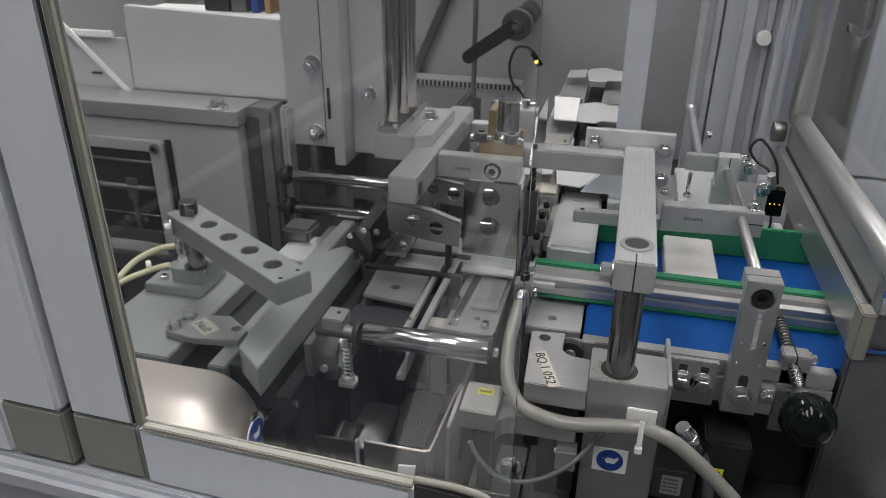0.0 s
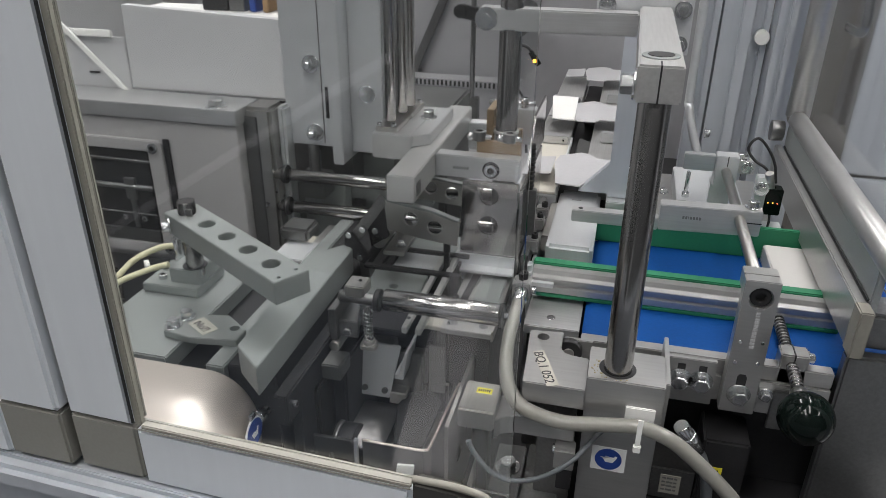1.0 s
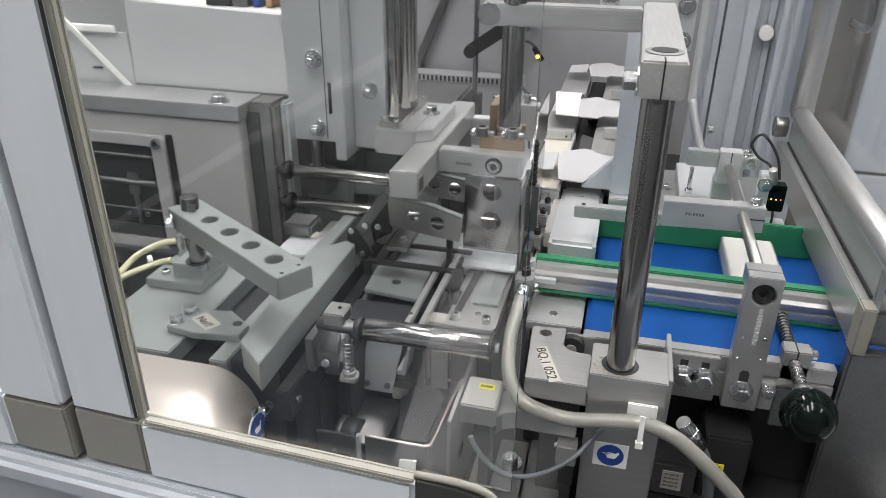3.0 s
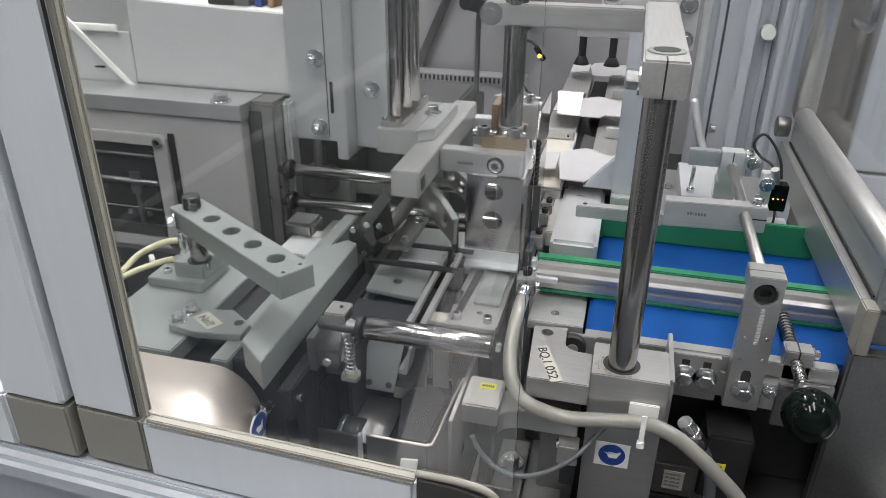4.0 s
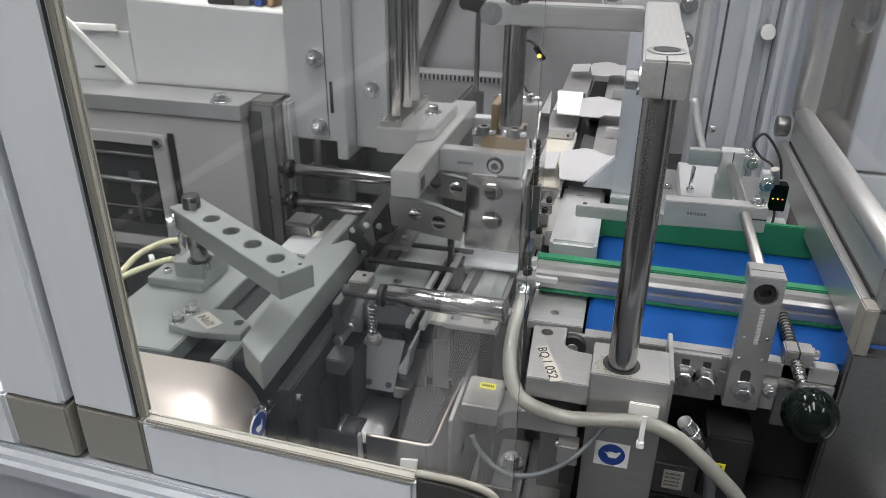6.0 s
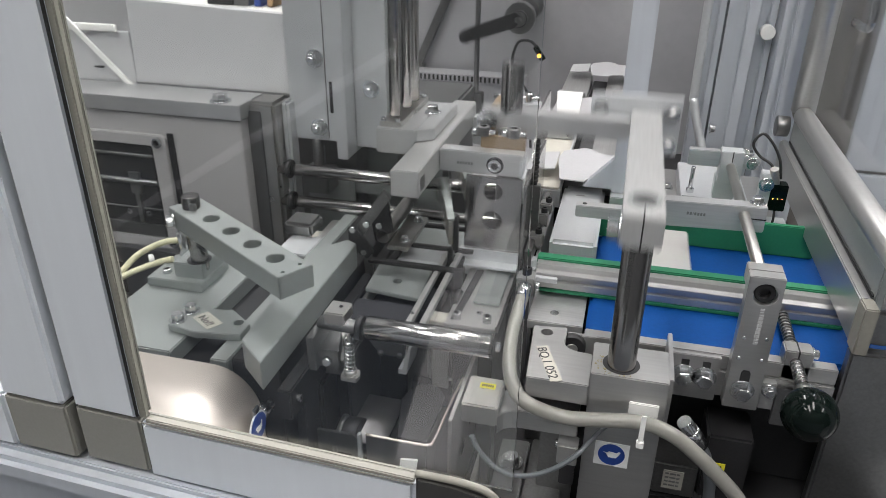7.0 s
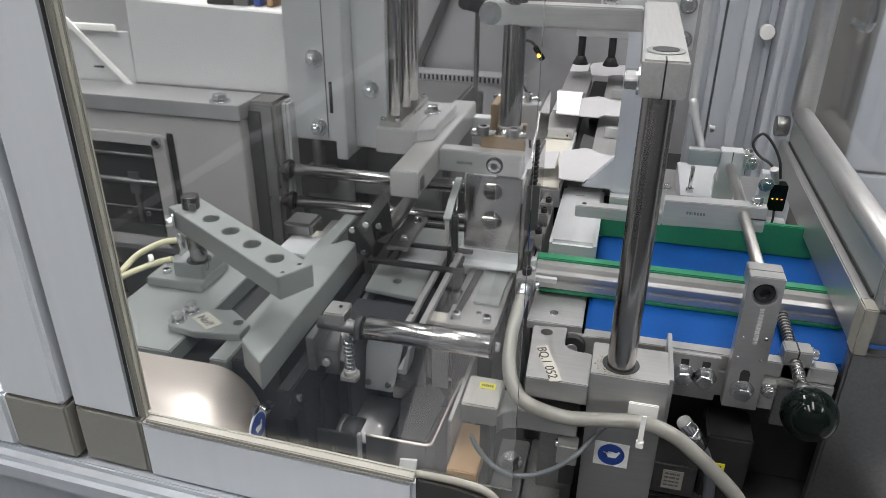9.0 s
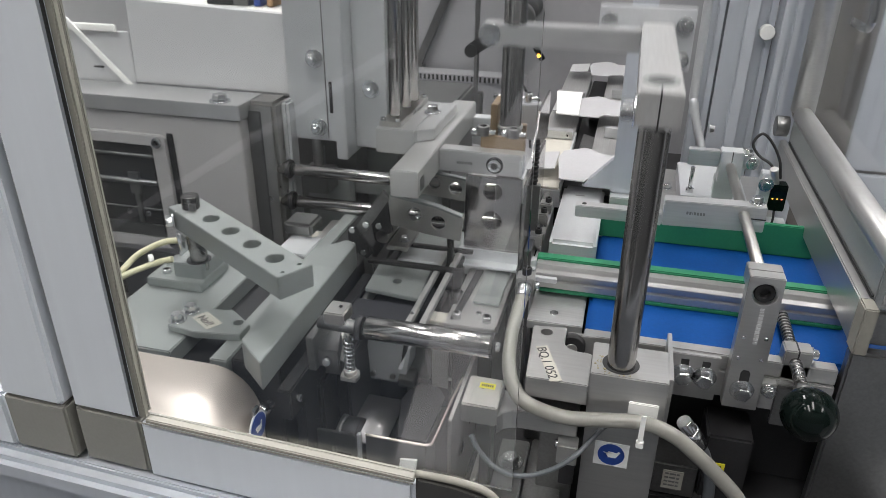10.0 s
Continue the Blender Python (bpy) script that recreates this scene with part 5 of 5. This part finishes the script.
part("lower_block", box(-0.205, -0.180, 0.398, 0.4160, 0.886, 0.925, 0.002), DARK, cheeks)
pin_shaft = thing("stub_shaft", (-0.23, 0.40, 0.885), "short ground steel shaft beside the guide bar", "shaft")
part("shaft", rod((-0.2328, 0.386, 1.000), (-0.2290, 0.413, 1.000), 0.0042), CHROME_X, pin_shaft)
part("eye", rod((-0.2345, 0.379, 1.000), (-0.2328, 0.386, 1.000), 0.0056), ZINC, pin_shaft)
part("bearer", box(-0.2335, -0.2255, 0.4132, 0.42, 0.885, 1.006, 0.0008), DARK, pin_shaft)
motor = thing("pit_gear_case", (-0.22, 0.43, 0.885), "dull dark gear case in the pit", "gear case")
part("case", prism([(-0.2195, 0.425), (-0.205, 0.424), (-0.2045, 0.452), (-0.2195, 0.462)], (0, 0, 0.886), (1, 0, 0), (0, 1, 0), 0.112, bev=0.002), CAP, motor)
part("coupling", rod((-0.1985, 0.436, 0.935), (-0.180, 0.436, 0.935), 0.020, seg=32), DARK, motor)
part("coupling_ring", rod((-0.1965, 0.436, 0.935), (-0.1925, 0.436, 0.935), 0.0215, seg=32), GREY, motor)
part("coupling_foot", box(-0.1955, -0.1835, 0.428, 0.444, 0.885, 0.918, 0.001), DARK, motor)
ang = thing("steel_angle_rail", (-0.097, 0.47, 0.885), "upright steel angle rail with small hex bolts", "rail")
part("rail", box(-0.1005, -0.0975, 0.415, 0.59, 0.885, 0.992, 0.0005), STEEL, ang)
for y, z in ((0.452, 0.972), (0.475, 0.980), (0.52, 0.98), (0.555, 0.98)):
    bolt(ang, (-0.0975, y, z), (1, 0, 0), 0.0055, washer=False)
yarm = thing("proximity_bracket", (-0.05, 0.43, 0.885), "machined bracket with a yellow label", "bracket")
part("block", box(-0.0910, -0.0640, 0.4160, 0.452, 0.9925, 1.010, 0.0012), STEEL, yarm)
part("arm", prism([(-0.0638, 0.4180), (-0.0600, 0.4240), (-0.0540, 0.4275), (-0.006, 0.4280), (-0.006, 0.4305), (-0.0465, 0.4312), (-0.0540, 0.4500), (-0.0638, 0.4510)], (0, 0, 0.9850), (1, 0, 0), (0, 1, 0), 0.0165, bev=0.0006), MALU, yarm)
yl = part("yellow_label", box(-0.0815, -0.0695, 0.4375, 0.4440, 1.0101, 1.0104, 0), YELLOW, yarm, "yellow printed label")
bars(yl, (-0.0802, 0.4393, 1.0104), (1, 0, 0), (0, 1, 0), (0.0011, 0.0011, 0.0011, 0.0011, 0.0011, 0.0011), 0.0026, INK, 0.0005)
part("post", box(-0.0775, -0.0690, 0.425, 0.445, 0.885, 0.9923, 0.001), DARK, yarm)
part("valve", box(-0.0185, -0.0035, 0.418, 0.4320, 0.966, 0.9835, 0.0008), MALU, yarm)
part("valve_nut", rod((-0.0205, 0.4255, 0.9785), (-0.0155, 0.4255, 0.9785), 0.0036, seg=6), ZINC, yarm)
part("valve_foot", box(-0.0155, -0.0045, 0.420, 0.4320, 0.945, 0.9658, 0.0008), DARK, yarm)
base = thing("base_rails", (-0.05, 0.44, 0.885), "dark base rails with a zinc bolt", "rail")
part("channel", box(-0.0680, -0.0445, 0.36, 0.485, 0.886, 0.924, 0.001), GREY, base)
part("side_channel", box(-0.0435, -0.0140, 0.36, 0.50, 0.886, 0.915, 0.001), GREY, base)
part("bright_rail", box(-0.0830, -0.0785, 0.36, 0.50, 0.886, 0.935, 0.001), STEEL, base)
bolt(base, (-0.0565, 0.4560, 0.924), (0, 0, 1), 0.0125, 0.006)
hose = thing("milky_hose", (0.03, 0.42, 0.94), "thick milky pneumatic hose looping round the pillar", "hose")
part("hose", pipe([(-0.0648, 0.5300, 1.040), (-0.0655, 0.512, 1.036), (-0.0660, 0.488, 1.0285), (-0.0625, 0.456, 1.0235), (-0.0555, 0.434, 1.0195), (-0.0430, 0.4210, 1.0150), (-0.0160, 0.4190, 1.0095), (0.0130, 0.4190, 1.0130), (0.0390, 0.4195, 1.0155), (0.0590, 0.4190, 1.0100), (0.0760, 0.4190, 0.9975), (0.0960, 0.4190, 0.979), (0.1120, 0.4190, 0.9610), (0.124, 0.4190, 0.935), (0.13, 0.42, 0.89)], 0.0054, seg=18), HOSE, hose)
part("ferrule", rod((-0.0648, 0.5285, 1.0395), (-0.0648, 0.541, 1.0440), 0.0062), ZINC, hose)
part("fitting_body", box(-0.0725, -0.0575, 0.5405, 0.556, 1.034, 1.0510, 0.0008), MALU, hose)
cap_screw(hose, (-0.0645, 0.550, 1.051), (0, 0, 1), 0.0080, 0.006, DARK)
part("fitting_nut", rod((-0.0574, 0.548, 1.041), (-0.0530, 0.548, 1.041), 0.0042, seg=6), ZINC, hose)
cab2 = thing("grey_cable", (-0.04, 0.41, 0.95), "thin grey cable sagging below the bracket", "cable")
part("cable", pipe([(-0.0800, 0.405, 0.991), (-0.074, 0.4035, 0.980), (-0.060, 0.403, 0.966), (-0.042, 0.403, 0.962), (-0.022, 0.405, 0.970), (-0.004, 0.412, 0.983), (0.012, 0.4315, 0.9945), (0.018, 0.4335, 0.998)], 0.0019, seg=10), CABLE, cab2)
valve = thing("pneumatic_valve", (0.09, 0.5, 0.885), "dark pneumatic valve with a printed plate", "valve")
part("body", box(0.058, 0.092, 0.478, 0.51, 0.900, 0.932, 0.001), GREY, valve)
lab3 = part("printed_plate", box(0.066, 0.082, 0.4774, 0.478, 0.907, 0.926, 0), PAPER, valve, "pale printed plate")
for k in range(4):
    bars(lab3, (0.0675, 0.4774, 0.910 + 0.004 * k), (1, 0, 0), (0, 0, 1), (0.003, 0.005, 0.0025), 0.0018, STAMP, 0.0006)
part("rear_body", box(0.095, 0.130, 0.485, 0.525, 0.886, 0.962, 0.002), DARK, valve)
part("base", box(0.055, 0.135, 0.476, 0.53, 0.885, 0.899, 0.001), DARK, valve)
part("plug", rod((0.0705, 0.456, 0.9945), (0.0870, 0.462, 0.9690), 0.0058), ZINC, valve)
part("plug_nut", rod((0.0765, 0.4582, 0.9852), (0.0815, 0.4600, 0.9775), 0.0074, seg=6), ZINC, valve)
part("plug_hose", pipe([(0.087, 0.462, 0.969), (0.0935, 0.464, 0.955), (0.100, 0.466, 0.93), (0.104, 0.468, 0.886)], 0.0045), CABLE, valve)
yl2 = part("yellow_tag", box(0.1025, 0.1125, 0.4846, 0.485, 0.928, 0.936, 0), YELLOW, valve, "yellow printed tag")
bars(yl2, (0.1035, 0.4846, 0.930), (1, 0, 0), (0, 0, 1), (0.0012, 0.0012, 0.0012, 0.0012), 0.0035, INK, 0.0005)

# ---- far end: blank magazine, crank, cable ----
mag = thing("blank_track", (-0.05, 1.0, 0.885), "pale track that carries white carton blanks", "track")
part("left_rail", box(-0.105, -0.062, 0.772, 1.34, 1.030, 1.050, 0.001), ALU_Y, mag)
part("chute_sheet", box(-0.0985, -0.0600, 0.752, 0.925, 1.0505, 1.053, 0.0006), CREAM, mag, "cream chute sheet")
part("chute_wall", box(-0.1020, -0.0990, 0.752, 0.938, 1.0505, 1.060, 0.0005), ALU, mag)
part("chute_wall", box(-0.0595, -0.0570, 0.752, 0.938, 1.0505, 1.060, 0.0005), ALU, mag)
part("chute_bearer", box(-0.100, -0.058, 0.750, 0.7715, 1.030, 1.0500, 0.0006), ALU, mag)
part("dark_channel", box(-0.060, -0.036, 0.772, 1.34, 1.020, 1.035, 0.001), DARK, mag)
part("right_rail", box(-0.034, 0.008, 0.80, 1.34, 1.030, 1.050, 0.001), ALU_Y, mag)
part("stand", box(-0.10, 0.0, 0.80, 1.30, 0.885, 1.02, 0.001), DARK, mag)
for y in (0.925, 1.13):
    bar2 = part("cross_bar", box(-0.104, -0.062, y, y + 0.014, 1.0535, 1.064, 0.0008), ALU_X, mag)
    for x in (-0.098, -0.068):
        cap_screw(mag, (x, y, 1.059), (0, -1, 0), 0.005, 0.002)
for y in (0.955, 1.165):
    part("right_bar", box(-0.022, 0.007, y, y + 0.012, 1.0505, 1.0640, 0.0008), ALU_X, mag)
for x, y in ((-0.046, 0.88), (-0.044, 1.08)):
    part("slanted_plate", tilt(box(x - 0.006, x + 0.010, y, y + 0.085, 1.036, 1.050, 0.0008), (x, y, 1.04), "Y", 14), GREY, mag)
part("side_fence", box(0.009, 0.014, 0.80, 1.30, 1.04, 1.075, 0.0006), ALU, mag)
for y in (0.83, 0.95, 1.08):
    bolt(mag, (0.009, y, 1.062), (-1, 0, 0), 0.007)
blank = None
for y in (0.795, 1.045, 1.295):
    m = pose(-0.05, y, 1.0655)
    if blank is None:
        blank = thing("carton_blank", (-0.05, y, 1.0655), "flat white carton blank with cut flaps", "carton blank", "carton blanks")
        part("sheet", prism([(-0.060, y - 0.050), (-0.034, y - 0.052), (-0.027, y - 0.038), (0.002, y - 0.040), (0.004, y + 0.042), (-0.022, y + 0.044), (-0.027, y + 0.056), (-0.040, y + 0.062), (-0.064, y + 0.044), (-0.068, y + 0.020)], (0, 0, 1.0655), (1, 0, 0), (0, 1, 0), 0.0014), BLANK, blank)
        part("flap", tilt(box(-0.100, -0.0685, y - 0.020, y + 0.040, 1.0656, 1.0668, 0), (-0.0685, y, 1.066), "Y", -6), BLANK, blank)
    else:
        copy_thing(blank, m)
shine = thing("white_shine_plate", (-0.08, 1.05, 1.064), "polished plate over the track, its lamp shine painted white", "plate")
# White colour stands for the lamp's reflection on the polished metal.
part("plate", prism([(-0.0900, 0.985), (-0.0600, 0.983), (-0.0640, 1.110), (-0.1030, 1.108)], (0, 0, 1.0690), (1, 0, 0), (0, 1, 0), 0.002, bev=0.0006), WHITE, shine)
pick = thing("suction_picker", (-0.05, 1.2, 1.14), "picker bar with two black suction cups", "suction picker")
part("bar", box(-0.088, 0.004, 1.195, 1.215, 1.125, 1.143, 0.001), ALU_X, pick)
part("hanger", rod((-0.040, 1.205, 1.143), (-0.040, 1.205, 1.6), 0.007), CHROME, pick)
for x in (-0.078, -0.030):
    part("stem", rod((x, 1.205, 1.092), (x, 1.205, 1.125), 0.006), DARK, pick)
    part("cup", rod((x, 1.205, 1.080), (x, 1.205, 1.093), 0.013, r1=0.007), RUBBER, pick, "black rubber suction cup")
mast = thing("picker_mast", (-0.04, 1.3, 1.5), "dark sleeve on a bar that guides the picker", "mast")
part("sleeve", box(-0.055, -0.025, 1.195, 1.22, 1.50, 1.54, 0.001), DARK, mast)
part("bar", box(-0.052, -0.028, 1.2205, 1.42, 1.505, 1.535, 0.001), ALU, mast)
crank = thing("swinging_crank", (-0.18, 1.25, 1.165), "dark crank arm with a hanging rod", "crank")
part("disc", rod((-0.185, 1.255, 1.165), (-0.185, 1.275, 1.165), 0.026), GREY, crank)
part("hub", rod((-0.185, 1.247, 1.165), (-0.185, 1.255, 1.165), 0.014), DARK, crank)
part("hub_ring", rod((-0.185, 1.2440, 1.165), (-0.185, 1.2460, 1.165), 0.0125), GREY, crank)
bolt(crank, (-0.185, 1.2440, 1.165), (0, -1, 0), 0.011, mat=GREY)
part("arm", prism([(-0.270, 1.108), (-0.258, 1.102), (-0.185, 1.152), (-0.180, 1.170), (-0.192, 1.176), (-0.268, 1.122)], (0, 1.246, 0), (1, 0, 0), (0, 0, 1), 0.010, bev=0.001), DARK, crank)
part("eye", rod((-0.262, 1.232, 1.112), (-0.262, 1.247, 1.112), 0.011), DARK, crank)
axle = thing("crank_bearing", (-0.190, 1.35, 1.150), "dark bearing on the back panel", "bearing")
part("housing", rod((-0.190, 1.276, 1.150), (-0.190, 1.42, 1.150), 0.020), DARK, axle)
link = thing("hanging_rod", (-0.262, 1.24, 0.90), "thin grey hanging rod behind the beams", "rod")
part("rod", rod((-0.262, 1.26, 1.02), (-0.262, 1.26, 1.30), 0.0045), GREY, link)
part("foot", box(-0.275, -0.249, 1.25, 1.27, 0.885, 1.02, 0.001), GREY, link)
rack = thing("slotted_cable_duct", (-0.32, 1.38, 0.885), "grey slotted duct along the back panel", "duct")
part("duct", box(-0.45, -0.19, 1.36, 1.40, 0.885, 1.012, 0.001), BACKW, rack)
part("lid", box(-0.45, -0.19, 1.355, 1.40, 1.0125, 1.026, 0.001), BACKW, rack)
for k in range(30):
    part("slot", box(-0.445 + k * 0.0085, -0.441 + k * 0.0085, 1.3546, 1.3552, 1.014, 1.024, 0), DARK, rack)
shelf = thing("rear_shelf", (-0.20, 1.2, 0.885), "dull grey shelf before the back panel", "shelf", kind="structure")
part("plate", box(-0.60, 0.05, 1.02, 1.40, 0.93, 0.945, 0.001), BACKW, shelf)
brace = thing("diagonal_brace", (-0.34, 1.40, 1.1), "dark diagonal brace on the back panel", "brace")
part("brace", prism([(-0.425, 1.02), (-0.408, 1.02), (-0.300, 1.26), (-0.317, 1.26)], (0, 1.412, 0), (1, 0, 0), (0, 0, 1), 0.012, bev=0.001), GREY, brace)
part("fixing", box(-0.43, -0.40, 1.398, 1.42, 1.01, 1.03, 0.001), GREY, brace)
wire = thing("sensor_cable", (-0.17, 1.2, 1.06), "thin black cable loop with an amber light", "cable")
part("cable", pipe([(-0.143, 1.15, 1.125), (-0.155, 1.15, 1.135), (-0.175, 1.16, 1.13), (-0.185, 1.17, 1.10), (-0.180, 1.18, 1.07), (-0.160, 1.19, 1.04), (-0.15, 1.2, 0.945)], 0.0022), RUBBER, wire)
part("sensor", rod((-0.146, 1.145, 1.128), (-0.132, 1.145, 1.108), 0.0045), BLACK, wire)
part("lamp_dot", rod((-0.1385, 1.1405, 1.115), (-0.1385, 1.1395, 1.115), 0.0028), LED_AMBER, wire)

# cartons carried away by the belt
carton = thing("white_carton", (-0.040, 0.655, 1.0235), "plain white folded carton on the belt", "carton", "cartons")
part("carton_body", box(-0.063, -0.017, 0.607, 0.699, 1.0238, 1.041, 0.001), CARD, carton)
part("flap", box(-0.0625, -0.0175, 0.6064, 0.6068, 1.026, 1.040, 0), CARD, carton)
carton_b = copy_thing(carton, pose(-0.040, 0.655, 1.0235))
carton_c = copy_thing(carton, pose(-0.040, 0.655, 1.0235))
card = thing("brown_card", (-0.085, 0.40, 0.90), "small brown cardboard piece in the pit", "cardboard")
part("card", box(-0.0965, -0.0740, 0.385, 0.440, 0.886, 0.900, 0.0008), BROWN, card)


# ---- what moves ----
LIFT = 0.1235
BEATS = (-0.07, 2.345, 4.765, 7.185, 9.605)
CYCLE = ((-0.50, 0.0), (-0.46, 0.01), (-0.365, 0.21), (-0.265, 0.52), (-0.165, 0.86), (-0.065, 0.985), (0.03, 1.0), (0.095, 0.975), (0.135, 0.925), (0.195, 0.73), (0.265, 0.49), (0.335, 0.28), (0.435, 0.05), (0.50, 0.0))


def beat(shape, beats=BEATS):
    """Times and values of a repeated movement, cut to the clip and closed at its ends."""
    pts = [(c + s, f) for c in (beats[0] - 2.42,) * (beats is BEATS) + tuple(beats) + (beats[-1] + 2.42,) * (beats is BEATS) for s, f in shape]
    ts, fs = [p[0] for p in pts], [p[1] for p in pts]
    ends = [(0.0, float(np.interp(0.0, ts, fs)))], [(10.0, float(np.interp(10.0, ts, fs)))]
    return ends[0] + [p for p in pts if 0.04 < p[0] < 9.96] + ends[1]


def motions():
    walk(gantry, [(t, pose(0.019, 0.442, 1.265 - LIFT * f)) for t, f in beat(CYCLE)])
    swing = beat(((-0.92, 0), (-0.64, 1), (-0.24, 1), (-0.03, 0)))
    walk(flap, [(t, pose(-0.1365, 0.5605, 1.07, 0, 0, -86 * f)) for t, f in swing])
    walk(rear, [(t, pose(-0.1390, 0.6405, 1.07, 0, 0, -86 * f)) for t, f in swing])
    walk(grip, [(t, pose(-0.177, 0.485, 1.005, 62 * f, 0, 0)) for t, f in beat(((-0.45, 0), (-0.22, 0.7), (0.05, 1), (0.25, 0.7), (0.50, 0)))])
    walk(crank, [(t, pose(-0.185, 1.25, 1.150, 0, 48 * f, 0)) for t, f in beat(((-0.35, 1), (-0.1, 0), (0.72, 0), (1.15, 1)))])
    walk(pick, [(t, pose(-0.05, 1.2, 1.153 + 0.16 * f)) for t, f in beat(((-0.50, 0), (-0.20, 1), (1.12, 1), (1.55, 0)))])
    sweep = ((0.0, 0), (0.50, 0), (0.78, 1), (1.25, 1), (1.50, 0), (2.35, 0), (5.30, 0), (5.58, 1), (6.08, 1), (6.33, 0), (10.0, 0))
    walk(roll, [(t, pose(-0.13, 0.42 + 0.049 * f, 1.062)) for t, f in sweep])
    path = ((-0.62, -0.040), (-0.45, 0.010), (-0.25, 0.045), (0.0, 0.074), (0.15, 0.083), (0.35, 0.099), (0.60, 0.125), (0.85, 0.155), (1.15, 0.180), (1.55, 0.222), (2.2, 0.30))
    for ob, c, stop_x in ((carton, -0.07, 0.50), (carton_b, 2.35, 0.42), (carton_c, 7.20, 0.34)):
        pts = [(c + s, x) for s, x in path] + [(c + 2.2 + (stop_x - 0.30) / 0.12, stop_x)]
        ts, xs = [p[0] for p in pts], [p[1] for p in pts]
        rows = [(0.0, float(np.interp(0.0, ts, xs)))] + [p for p in pts if 0.04 < p[0] < 9.96] + [(10.0, float(np.interp(10.0, ts, xs)))]
        walk(ob, [(t, pose(x, 0.655 + 0.055 * max(0.0, min(1.0, (0.035 - x) / 0.075)), 1.0235)) for t, x in rows])
    up = ((0.0, 0), (3.98, 0), (4.12, 1), (4.25, 1), (4.42, 0), (8.86, 0), (8.98, 1), (9.10, 1), (9.26, 0), (10.0, 0))
    walk(card, [(t, pose(-0.085, 0.40 + 0.012 * f, 0.90 + 0.062 * f)) for t, f in up])


motions()
